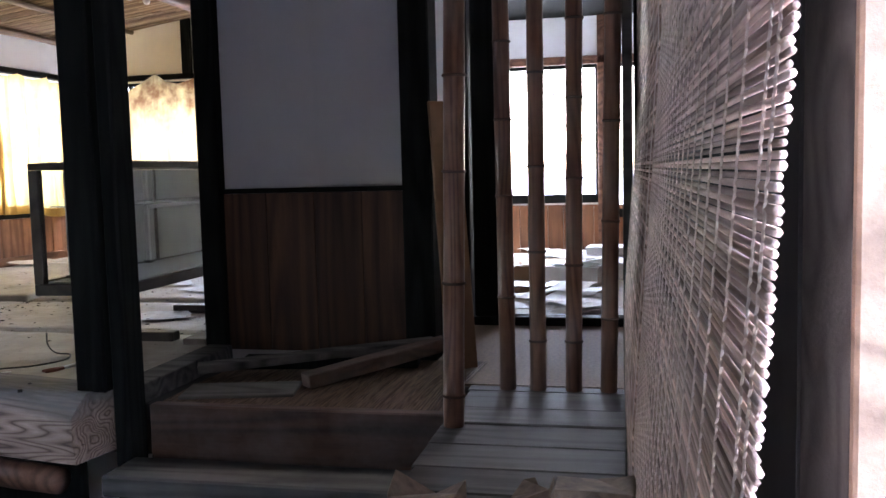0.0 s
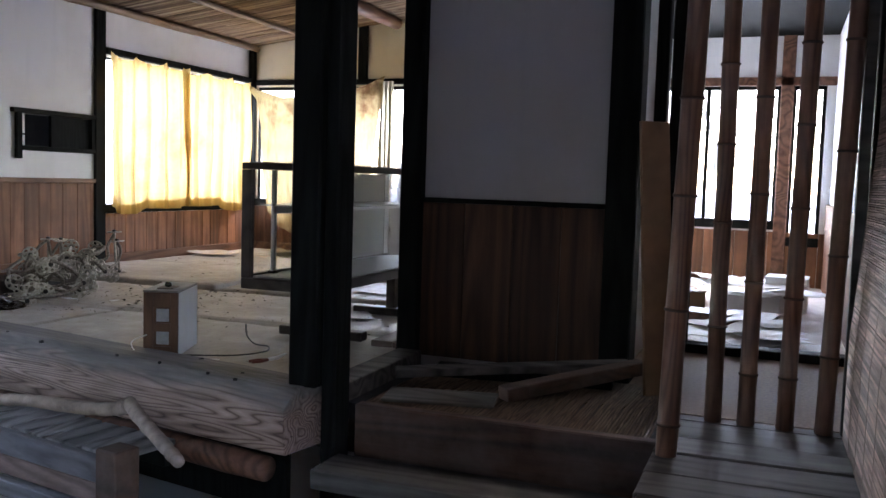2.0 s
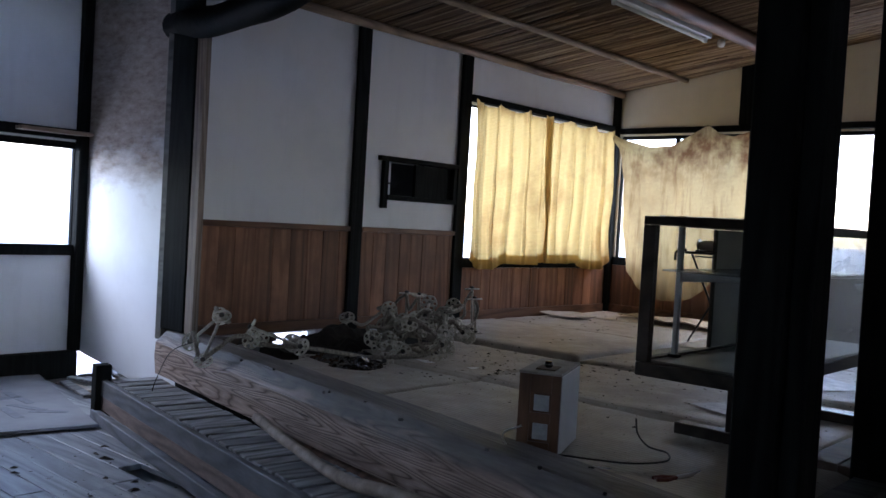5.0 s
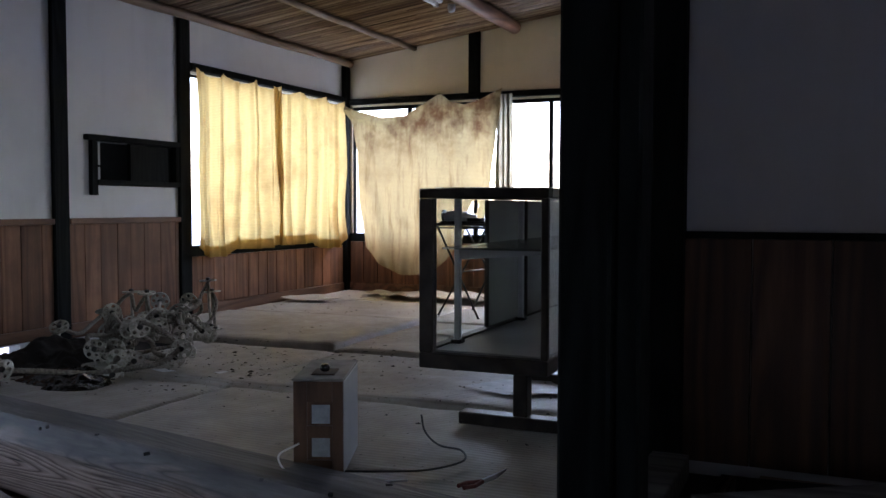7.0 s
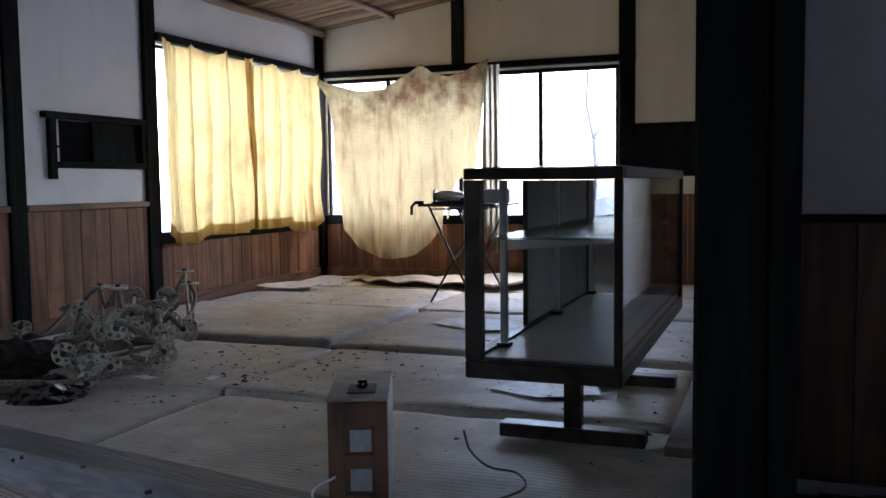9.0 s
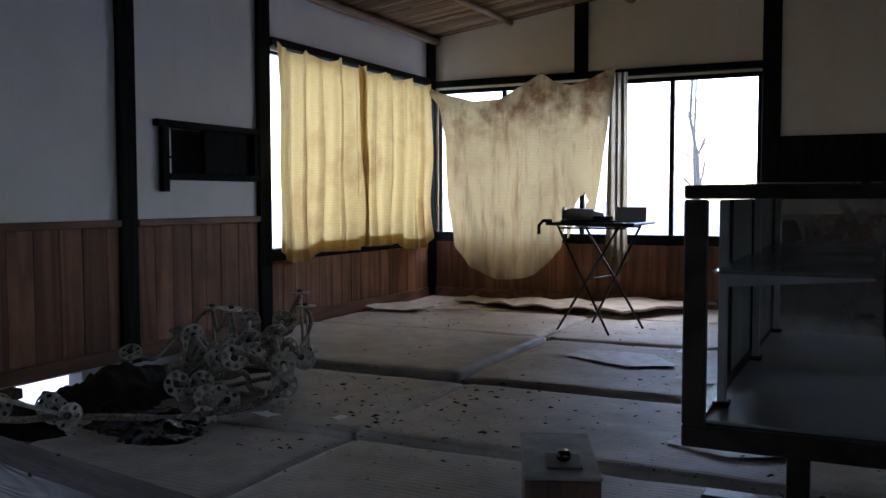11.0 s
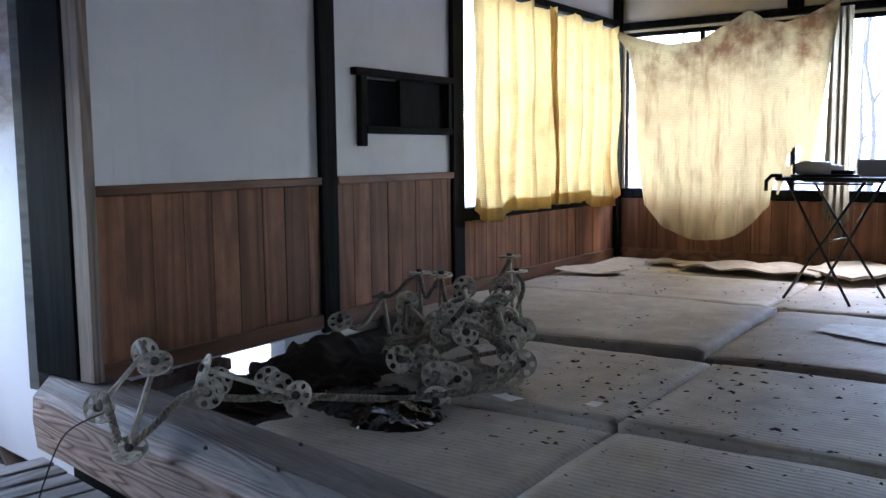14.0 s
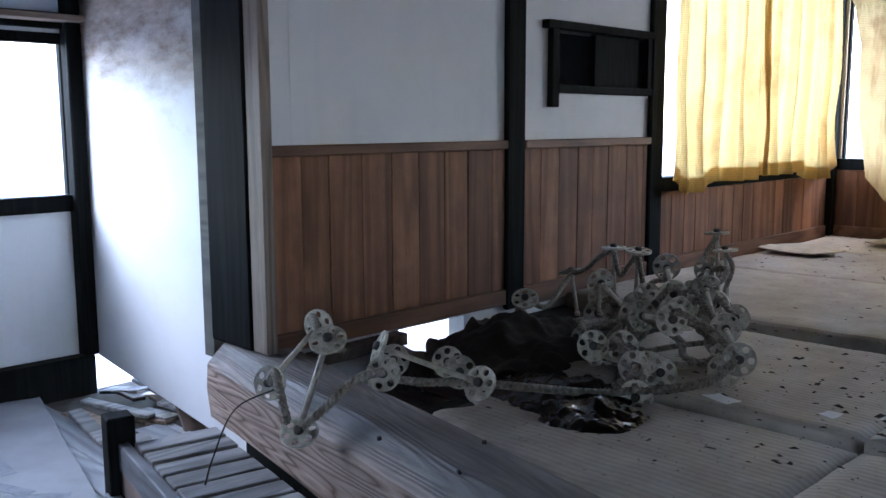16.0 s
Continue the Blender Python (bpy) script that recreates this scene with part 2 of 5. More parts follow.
def cloth_mat(name, base, stain, amount, weave=160.0, band=None):
    """Thin cloth that lets light through, with stains."""
    m, n, l, b = mat(name)
    n.remove(b)
    v = coords(n, l)
    s = noise_node(n, l, v, 2.4, 6, 0.62)
    fine = noise_node(n, l, coords(n, l, (1, 1, 6)), 45, 3, 0.6)
    blot = ramp(n, l, s, [(0.48, (0, 0, 0)), (0.66, (amount,) * 3)])
    if band:
        sep = n.new("ShaderNodeSeparateXYZ")
        l.new(n.new("ShaderNodeNewGeometry").outputs["Position"], sep.inputs[0])
        mr = n.new("ShaderNodeMapRange")
        mr.inputs["From Min"].default_value, mr.inputs["From Max"].default_value = band
        mr.inputs["To Min"].default_value, mr.inputs["To Max"].default_value = 0.25, 1.0
        l.new(sep.outputs["Z"], mr.inputs["Value"])
        blot = mix(n, l, 1.0, blot, mr.outputs["Result"], "MULTIPLY")
        streak = noise_node(n, l, coords(n, l, (14, 14, 1.6)), 1.0, 5, 0.65)
        c0 = mix(n, l, ramp(n, l, streak, [(0.5, (0, 0, 0)), (0.72, (0.6,) * 3)]), base, stain)
        c = mix(n, l, blot, c0, stain)
    else:
        c = mix(n, l, blot, base, stain)
    wv = n.new("ShaderNodeTexWave")
    wv.bands_direction = "Z"
    wv.inputs["Scale"].default_value, wv.inputs["Distortion"].default_value = weave / 6.3, 0.6
    l.new(v, wv.inputs["Vector"])
    c = mix(n, l, 0.5, c, ramp(n, l, wv.outputs["Fac"], [(0, (0.72, 0.72, 0.72)), (1, (1.08, 1.08, 1.08))]), "MULTIPLY")
    c = mix(n, l, 0.4, c, ramp(n, l, fine, [(0.3, (0.7, 0.7, 0.7)), (0.7, (1.1, 1.1, 1.1))]), "MULTIPLY")
    d, t, mx = n.new("ShaderNodeBsdfDiffuse"), n.new("ShaderNodeBsdfTranslucent"), n.new("ShaderNodeMixShader")
    mx.inputs[0].default_value = 0.5
    for x in (d, t):
        l.new(c, x.inputs["Color"])
    l.new(d.outputs[0], mx.inputs[1])
    l.new(t.outputs[0], mx.inputs[2])
    l.new(mx.outputs[0], n["Material Output"].inputs[0])
    return m


YELLOW = cloth_mat("yellow_curtain", (0.6, 0.42, 0.168), (0.36, 0.195, 0.068), 0.6)
STAINED = cloth_mat("stained_curtain", (0.37, 0.285, 0.145), (0.11, 0.05, 0.022), 0.95, 160.0, (1.35, 1.62))


GREYCLOTH = cloth_mat("grey_curtain", (0.34, 0.3, 0.22), (0.2, 0.15, 0.08), 0.6)


def tatami_mat():
    m, n, l, b = mat("worn_rush_mat")
    v = coords(n, l)
    big = noise_node(n, l, v, 1.1, 6, 0.65)
    mid = noise_node(n, l, v, 7.0, 5, 0.7)
    w = n.new("ShaderNodeTexWave")
    w.bands_direction = "Y"
    w.inputs["Scale"].default_value, w.inputs["Distortion"].default_value = 11.0, 0.4
    l.new(v, w.inputs["Vector"])
    c = ramp(n, l, big, [(0.3, (0.31, 0.262, 0.21)), (0.5, (0.45, 0.4, 0.335)), (0.72, (0.58, 0.535, 0.465))])
    c = mix(n, l, 0.55, c, ramp(n, l, mid, [(0.3, (0.6, 0.58, 0.55)), (0.7, (1.15, 1.15, 1.15))]), "MULTIPLY")
    c = mix(n, l, 0.25, c, ramp(n, l, w.outputs["Fac"], [(0, (0.5, 0.5, 0.5)), (1, (1.1, 1.1, 1.1))]), "MULTIPLY")
    spots = noise_node(n, l, v, 38, 2, 0.5)
    c = mix(n, l, ramp(n, l, spots, [(0.68, (0, 0, 0)), (0.74, (0.75,) * 3)]), c, (0.06, 0.05, 0.04))
    c = mix(n, l, 1.0, c, ramp(n, l, obrand(n), [(0, (0.82,) * 3), (1, (1.12,) * 3)]), "MULTIPLY")
    l.new(c, b.inputs["Base Color"])
    b.inputs["Roughness"].default_value = 0.62
    b.inputs["Specular IOR Level"].default_value = 0.35
    bump(n, l, b, w.outputs["Fac"], 0.35, 0.003)
    return m


TATAMI = tatami_mat()


# ---------------------------------------------------------------- mesh helpers
def part(name, bm, material, parent=None, label="", smooth=False):
    me = bpy.data.meshes.new(name)
    if smooth:
        for f in bm.faces:
            f.smooth = True
    bm.to_mesh(me)
    bm.free()
    me.materials.append(material)
    ob = new(name, me)
    if parent is not None:
        ob.parent = parent
    if label:
        ob["label"] = label
    return ob


def thing(name, at, label, category, group="", kind=""):
    ob = new(name)
    ob.matrix_basis = at if isinstance(at, Matrix) else Matrix.Translation(at)
    return tagged(ob, label, category, group, kind)


def box(bm, x0, x1, y0, y1, z0, z1, bev=0.0, m=None):
    vs = [bm.verts.new(p) for p in ((x0, y0, z0), (x1, y0, z0), (x1, y1, z0), (x0, y1, z0), (x0, y0, z1), (x1, y0, z1), (x1, y1, z1), (x0, y1, z1))]
    fs = [bm.faces.new([vs[i] for i in q]) for q in ((3, 2, 1, 0), (4, 5, 6, 7), (0, 1, 5, 4), (1, 2, 6, 5), (2, 3, 7, 6), (3, 0, 4, 7))]
    if m is not None:
        bmesh.ops.transform(bm, matrix=m, verts=vs)
    if bev:
        es = {e for f in fs for e in f.edges}
        bmesh.ops.bevel(bm, geom=list(es), offset=bev, segments=1, affect="EDGES", profile=0.5)
    return bm


def block(x0, x1, y0, y1, z0, z1, bev=0.004):
    return box(bmesh.new(), x0, x1, y0, y1, z0, z1, bev)


def tube(bm, pts, radii, sides=8, caps=True):
    """A round bar through the points, with a radius at each."""
    pts = [Vector(p) for p in pts]
    if isinstance(radii, (float, int)):
        radii = [radii] * len(pts)
    rings = []
    ref = None
    for i, p in enumerate(pts):
        d = (pts[min(i + 1, len(pts) - 1)] - pts[max(i - 1, 0)]).normalized()
        if ref is None:
            ref = Vector((0, 0, 1)) if abs(d.z) < 0.9 else Vector((1, 0, 0))
        u = d.cross(ref).normalized()
        w = u.cross(d).normalized()
        ref = w
        rings.append([bm.verts.new(p + radii[i] * (math.cos(a) * u + math.sin(a) * w)) for a in (2 * math.pi * k / sides for k in range(sides))])
    for a, b in zip(rings, rings[1:]):
        for k in range(sides):
            bm.faces.new((a[k], a[(k + 1) % sides], b[(k + 1) % sides], b[k]))
    if caps:
        bm.faces.new(rings[0][::-1])
        bm.faces.new(rings[-1])
    return bm


def skew(bm, fn):
    for v in bm.verts:
        v.co = fn(v.co)
    return bm


def structure(name, bm, material, label, category="wall", smooth=False):
    return tagged(part(name, bm, material, None, "", smooth), label, category, "", "structure")


def empty_structure(name, label, category):
    return tagged(new(name), label, category, "", "structure")

# ---------------------------------------------------------------- ground and shell
FLOOR = -0.55
BEAM_AT = pose(-6.43, 3.82, 0.0, 0, 0, -10.77)
BEAM_LEN = 4.48


def ceil_z(x):
    return 2.39 + 0.13 * (x + 6.17)


bm = bmesh.new()
bmesh.ops.create_grid(bm, x_segments=40, y_segments=40, size=400)
skew(bm, lambda c: Vector((c.x, c.y, -0.62 + 0.04 * noise.noise(c * 0.05))))
structure("ground", bm, SNOW, "pale bare winter ground outside the building", "ground")


def wall_with_holes(x0, x1, y0, y1, z0, z1, holes, axis):
    """A wall as blocks round rectangular openings: holes are (a0, a1, z0, z1) along the wall's axis, sorted, not overlapping."""
    b = bmesh.new()

    def put(a0, a1, c0, c1):
        if a1 - a0 > 1e-4 and c1 - c0 > 1e-4:
            if axis == "y":
                box(b, x0, x1, a0, a1, c0, c1)
            else:
                box(b, a0, a1, y0, y1, c0, c1)
    lo, hi = (y0, y1) if axis == "y" else (x0, x1)
    at = lo
    for a0, a1, c0, c1 in holes:
        put(at, a0, z0, z1)
        put(a0, a1, z0, c0)
        put(a0, a1, c1, z1)
        at = a1
    put(at, hi, z0, z1)
    return b


WX = -6.18
BY = 9.12
structure("wall_west", wall_with_holes(WX - 0.1, WX, 4.062, BY + 0.1, -0.62, 2.6, [(4.5, 5.0, -0.3, -0.01), (5.64, 6.46, 1.06, 1.33), (6.66, 8.99, 0.5, 1.93)], "y"), WHITE, "off-white plastered wall with stains above a board dado")
structure("wall_west_end", block(-6.1855, WX, 3.918, 4.061, 0.0, 2.6, 0), WHITE, "off-white plastered wall beside the corner post")
structure("wall_north", wall_with_holes(WX - 0.1, -1.75, BY, BY + 0.1, -0.3, 3.3, [(-6.1, -3.24, 0.56, 1.91)], "x"), CREAM, "cream plastered wall above a wide window")
structure("wall_north_side_room", wall_with_holes(-1.75, 0.4, BY, BY + 0.1, -0.3, 3.3, [(-1.62, -0.28, 0.55, 1.88), (-0.18, 0.12, 0.4, 1.88)], "x"), WHITE, "white plastered end wall with a window")
structure("wall_doma_north", skew(wall_with_holes(-8.1, -6.42, 4.08, 4.2, -0.3, 3.0, [], "x"), lambda c: Vector((c.x, c.y, c.z if c.z > 0 else (-0.36 if c.x < -7.5 else -0.56)))), BLOTCH, "white plastered wall with brown damp stains and a broken foot")
structure("wall_doma_west", wall_with_holes(-8.24, -8.12, -1.8, 6.5, -0.36, 3.0, [(1.9, 4.0, 0.47, 1.32), (4.25, 6.45, -0.36, 0.05)], "y"), WHITE, "white plastered wall with a window")
structure("wall_store_north", block(-8.24, WX - 0.1, 6.5, 6.56, 0.05, 3.0, 0), WHITE, "plain wall closing the store room")
# Unseen wall, dark to cut bounce; its slit is added to light the blind.
structure("wall_south", wall_with_holes(-8.24, 1.4, -1.9, -1.8, -0.6, 3.0, [(0.0, 0.15, 0.2, 1.9)], "x"), CASEW, "unseen dark closing wall with an added slit for light")
# Given the same dark wood to cut bounced light.
structure("wall_east", wall_with_holes(0.2, 0.32, -1.8, 3.7, -0.6, 3.3, [(-0.9, 0.488, -0.55, 1.95)], "y"), CASEW, "wall with an open doorway, coloured dark to cut bounced light")
structure("wall_east_side_room", block(0.2, 0.32, 3.701, 9.22, -0.6, 3.3, 0), WHITE, "white plastered wall of the side room")
structure("wall_partition", block(-1.93, -1.0, 4.16, 4.26, -0.1, 3.2, 0), PANELP, "smooth grey-white plaster panel between dark posts")
structure("wall_side_room", block(-1.75, -1.67, 4.27, BY, -0.1, 3.2, 0), WHITE, "plain plastered wall between two rooms")

b = bmesh.new()
box(b, -8.24, 0.32, -1.9, 3.3, 2.75, 2.8)
box(b, -8.24, -6.3, 3.3, 6.57, 2.75, 2.8)
box(b, -1.66, 0.32, 4.2, 9.22, 2.35, 2.4)
box(b, -1.8, 0.32, 3.3, 4.2, 2.75, 2.8)
structure("ceiling_doma", b, DARKPOST, "dark board ceiling in shade", "ceiling")

# reed ceiling of the large room
rng = random.Random(4)
b = bmesh.new()
y = 3.0
while y < 9.12:
    x = -6.3 + rng.uniform(-0.6, 0)
    while x < -1.75:
        x2 = min(x + rng.uniform(1.2, 2.6), -1.72)
        xa = max(x, -6.3)
        if x2 > xa + 0.1:
            r = rng.uniform(0.006, 0.0105)
            ya, yb = y + rng.uniform(-0.006, 0.006), y + rng.uniform(-0.03, 0.03)
            dz = rng.uniform(-0.008, 0.004)
            tube(b, [(xa, ya, ceil_z(xa) + dz), ((xa + x2) / 2, (ya + yb) / 2 + rng.uniform(-0.01, 0.01), ceil_z((xa + x2) / 2) + dz - 0.003), (x2, yb, ceil_z(x2) + dz)], r, 5, False)
        x = x2 + 0.01
    y += rng.uniform(0.013, 0.019)


def reed_mat():
    m, n, l, bs = mat("ceiling_reeds")
    i = island(n)
    f = noise_node(n, l, coords(n, l, (3, 60, 60)), 1, 4, 0.7)
    c = ramp(n, l, i, [(0.0, (0.1, 0.055, 0.03)), (0.5, (0.24, 0.15, 0.085)), (0.85, (0.36, 0.25, 0.15)), (1.0, (0.45, 0.34, 0.22))])
    c = mix(n, l, 0.6, c, ramp(n, l, f, [(0.3, (0.5, 0.5, 0.5)), (0.7, (1.15, 1.15, 1.15))]), "MULTIPLY")
    l.new(c, bs.inputs["Base Color"])
    bs.inputs["Roughness"].default_value = 0.6
    return m


REED = reed_mat()
structure("ceiling", b, REED, "sloping ceiling of thin brown reeds", "ceiling", True)
b = block(-6.3, -1.7, 2.95, 9.22, 0.018, 0.04, 0)
skew(b, lambda c: Vector((c.x, c.y, c.z + ceil_z(c.x))))
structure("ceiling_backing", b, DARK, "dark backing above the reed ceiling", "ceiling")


def pole(name, x, y0, y1, dz, r, material, label, nodes=0, seed=1):
    rg = random.Random(seed)
    n = 14
    pts = [(x + rg.uniform(-0.008, 0.008), y0 + (y1 - y0) * i / n, ceil_z(x) + dz + rg.uniform(-0.004, 0.004)) for i in range(n + 1)]
    b = tube(bmesh.new(), pts, [r * rg.uniform(0.93, 1.1) for _ in pts], 10)
    return tagged(part(name, b, material, None, "", True), label, "ceiling pole")


pole("ceiling_pole", -6.1, 3.9, 9.1, -0.045, 0.032, POLE, "pale brown pole along the ceiling's lower edge", 5, 2)
pole("ceiling_pole", -5.37, 3.2, 9.1, -0.035, 0.024, POLE, "thin pale pole under the reed ceiling", 0, 3)
pole("ceiling_log", -4.26, 3.1, 8.98, -0.07, 0.065, LOG, "stout red-brown log under the reed ceiling", 0, 4)
pole("ceiling_pole", -3.1, 3.2, 9.1, -0.035, 0.024, POLE, "thin pale pole under the reed ceiling", 0, 5)

# ---------------------------------------------------------------- posts and rails of the large room


def post(name, x0, x1, y0, y1, z0, z1, label="black-stained square wooden post", material=None, bev=0.008):
    return tagged(part(name, block(x0, x1, y0, y1, z0, z1, bev), material or DARKPOST), label, "post", "", "structure")


post("post_west", -6.47, -6.186, 3.86, 4.06, 0.03, 2.8, "thick black-stained corner post standing on the beam")
post("post_west_strip", -6.184, -6.09, 3.868, 3.915, 0.03, 2.1, "narrow bare pale wooden batten beside the post", BATTEN, 0.003)
post("post_west_side", -6.545, -6.472, 3.87, 4.05, -0.05, 2.5, "worn grey-green batten on the corner post", STEPG, 0.003)
post("post_west_middle", WX, -6.145, 5.265, 5.395, -0.02, 2.34)
post("post_west_window", WX, -6.145, 6.495, 6.63, -0.02, 2.34)
post("post_corner", WX, -6.12, 9.03, BY, 0.0, 2.4)
post("post_north_upper", -4.78, -4.66, BY - 0.035, BY, 1.99, 2.6)
post("post_north", -3.24, -3.1, BY - 0.035, BY, -0.02, 2.8)
post("pillar_entry", -2.08, -1.948, 3.085, 3.225, 0.02, 3.0, "black-green painted square pillar standing on the beam's end")
post("pillar_entry_inner", -1.945, -1.882, 3.12, 3.26, FLOOR, 3.0, "dark red-black pillar running down to the ground")
post("pillar_partition", -2.045, -1.932, 4.1, 4.28, -0.08, 3.1, "black-green square pillar at the end of the partition")
post("pillar_partition_end", -1.0, -0.855, 4.1, 4.28, -0.08, 3.1, "black-stained pillar at the partition's end")
post("lintel_north", -6.12, -3.1, BY - 0.04, BY + 0.02, 1.93, 1.99, "dark wooden lintel above the window")
post("lintel_west", WX - 0.02, -6.13, 6.63, 9.03, 1.95, 2.01, "dark wooden lintel above the window")


def dado(name, along, lo, hi, face, z0, z1, out, width=0.152, seed=1, material=DADO):
    """A dado of upright boards: along x or y, its face at a fixed coordinate, boards proud by out."""
    rg = random.Random(seed)
    base = empty_structure(name, "red-brown upright boards with visible grain as a dado", "dado")
    a = lo
    i = 0
    while a < hi - 0.01:
        w = min(width * rg.uniform(0.85, 1.15), hi - a)
        t = 0.014 + rg.uniform(0, 0.003)
        if along == "y":
            b = block(face, face + out * t, a + 0.0015, a + w - 0.0015, z0, z1, 0.002) if out > 0 else block(face - t, face, a + 0.0015, a + w - 0.0015, z0, z1, 0.002)
        else:
            b = block(a + 0.0015, a + w - 0.0015, face - t, face, z0, z1, 0.002)
        part("board", b, material, base)
        a += w
        i += 1
    return base


dado("dado_west", "y", 3.918, 5.265, WX, 0.08, 0.75, 1, seed=2)
dado("dado_west_middle", "y", 5.395, 6.495, WX, 0.08, 0.75, 1, seed=3)
dado("dado_west_window", "y", 6.63, 9.03, WX, 0.08, 0.468, 1, seed=4)
dado("dado_north", "x", -6.12, -3.24, BY, 0.08, 0.508, 1, seed=5)
dado("dado_north_end", "x", -3.1, -1.75, BY, 0.0, 0.78, 1, seed=6)
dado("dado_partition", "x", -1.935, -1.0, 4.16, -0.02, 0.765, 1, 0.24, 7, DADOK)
for nm, y0, y1 in (("dado_rail_west", 3.918, 5.265), ("dado_rail_west_middle", 5.395, 6.495)):
    structure(nm, block(WX, -6.14, y0, y1, 0.751, 0.792, 0.005), DADOH, "red-brown wooden rail on top of the dado", "trim")
structure("skirting_west", block(WX, -6.15, 3.918, 5.265, 0.005, 0.08, 0.004), DADOH, "worn red-brown skirting board", "baseboard")
structure("skirting_west_middle", block(WX, -6.15, 5.395, 6.495, -0.02, 0.08, 0.004), DADOH, "worn red-brown skirting board", "baseboard")
structure("skirting_west_window", block(WX, -6.15, 6.63, 9.03, -0.02, 0.08, 0.004), DADOH, "worn red-brown skirting board", "baseboard")
structure("skirting_north", block(-6.12, -3.24, BY - 0.03, BY, -0.02, 0.08, 0.004), DADOH, "worn red-brown skirting board", "baseboard")
structure("dado_cap_partition", block(-1.935, -1.0, 4.13, 4.16, 0.766, 0.79, 0.003), DARKPOST, "dark strip between plaster and dado", "trim")


# ---------------------------------------------------------------- windows
def window(name, along, a0, a1, z0, z1, plane, mullions, label, sill=0.05, rail=0.035, depth=0.05):
    """A dark wooden window: sill, head, side frames, a mullion at each given place, and a pane in each bay."""
    w = tagged(new(name), label, "window", "", "structure")

    def bar(nm, lo, hi, c0, c1, d=depth, material=DARKPOST, out=0.0):
        if along == "x":
            return part(nm, block(lo, hi, plane - d / 2 - out, plane + d / 2, c0, c1, 0.003 if d > 0.01 else 0), material, w)
        return part(nm, block(plane - d / 2, plane + d / 2 + out, lo, hi, c0, c1, 0.003 if d > 0.01 else 0), material, w)
    bar("window_sill", a0, a1, z0 - sill, z0 + rail, depth, out=0.04)
    bar("window_head", a0, a1, z1 - rail, z1 + 0.02)
    edges = [a0 + rail / 2, *mullions, a1 - rail / 2]
    for e in edges:
        bar("window_frame", e - rail / 2, e + rail / 2, z0 + rail, z1 - rail, depth * 0.9)
    for e, f in zip(edges, edges[1:]):
        p = bar("pane", e + rail / 2, f - rail / 2, z0 + rail, z1 - rail, 0.004, GLASS)
        p.visible_shadow = False
    return w


window("window_north", "x", -6.12, -3.24, 0.56, 1.91, BY + 0.04, [-5.45, -4.72, -3.95], "wide dark-framed sliding window with white daylight")
window("window_west", "y", 6.63, 9.03, 0.52, 1.95, WX - 0.05, [7.8], "dark-framed window behind yellow curtains")
window("window_side_room", "x", -1.62, -0.28, 0.55, 1.88, BY + 0.04, [-0.95], "dark-framed window at the end of the side room")
window("window_side_room_narrow", "x", -0.18, 0.12, 0.4, 1.88, BY + 0.04, [], "narrow dark-framed window at the end of the side room")
post("post_side_room", -0.29, -0.17, BY - 0.04, BY - 0.002, -0.1, 2.4, "red-brown post between two windows", LOG)
window("window_doma", "y", 1.9, 4.03, 0.47, 1.32, -8.14, [2.8], "dark-framed window in the entrance wall")
structure("wall_north_dark_panel", block(-3.1, -1.75, BY - 0.03, BY - 0.002, 0.93, 1.39, 0.004), DARKPOST, "dark board panel on the end wall", "panel")


# ---------------------------------------------------------------- floors
floor = empty_structure("floor", "worn dusty rush mats with dirt and torn edges", "floor")
b = bmesh.new()
box(b, -5.4, -1.75, 3.25, 5.25, -0.14, -0.07)
box(b, -6.17, -1.75, 5.25, BY, -0.14, -0.07)
skew(b, lambda c: Vector((c.x, c.y + (max(0, (-2 - c.x) * 0.19) if c.y < 3.4 else 0), c.z)))
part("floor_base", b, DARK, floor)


def mat_slab(x0, x1, y0, y1, z, seed, y0_right=None, ragged=False):
    """One floor mat with an uneven top; its front edge may slant, its west edge may be torn."""
    rg = random.Random(seed)
    y0, y1, x0, x1 = y0 + 0.004, y1 - 0.004, x0 - 0.009, x1 + 0.009
    nx, ny = 40, 26
    b = bmesh.new()
    top = []
    for j in range(ny + 1):
        row = []
        for i in range(nx + 1):
            u, v = i / nx, j / ny
            ya = y0 + ((y0_right - y0) * u if y0_right is not None else 0)
            xx, yy = x0 + (x1 - x0) * u, ya + (y1 - ya) * v
            if ragged and u < 0.35:
                xx += (0.35 - u) * 0.55 * noise.noise(Vector((seed, yy * 5, 0)))
            edge = min(u * (x1 - x0), (1 - u) * (x1 - x0), v * (y1 - ya), (1 - v) * (y1 - ya))
            lift = 0.009 * noise.noise(Vector((xx * 1.3, yy * 1.5, seed))) + 0.005 * noise.noise(Vector((xx * 6, yy * 6, seed + 3)))
            row.append(b.verts.new((xx, yy + 0.006 * noise.noise(Vector((xx * 3, seed, 1))) * (j in (0, ny)), z + lift - 0.014 * max(0, 1 - edge / 0.02))))
        top.append(row)
    for j in range(ny):
        for i in range(nx):
            b.faces.new((top[j][i], top[j][i + 1], top[j + 1][i + 1], top[j + 1][i]))
    rim = [e for e in b.edges if e.is_boundary]
    ex = bmesh.ops.extrude_edge_only(b, edges=rim)
    for v in ex["geom"]:
        if isinstance(v, bmesh.types.BMVert):
            v.co.z = -0.075
    return part("rush_mat", b, TATAMI, floor, "", True)


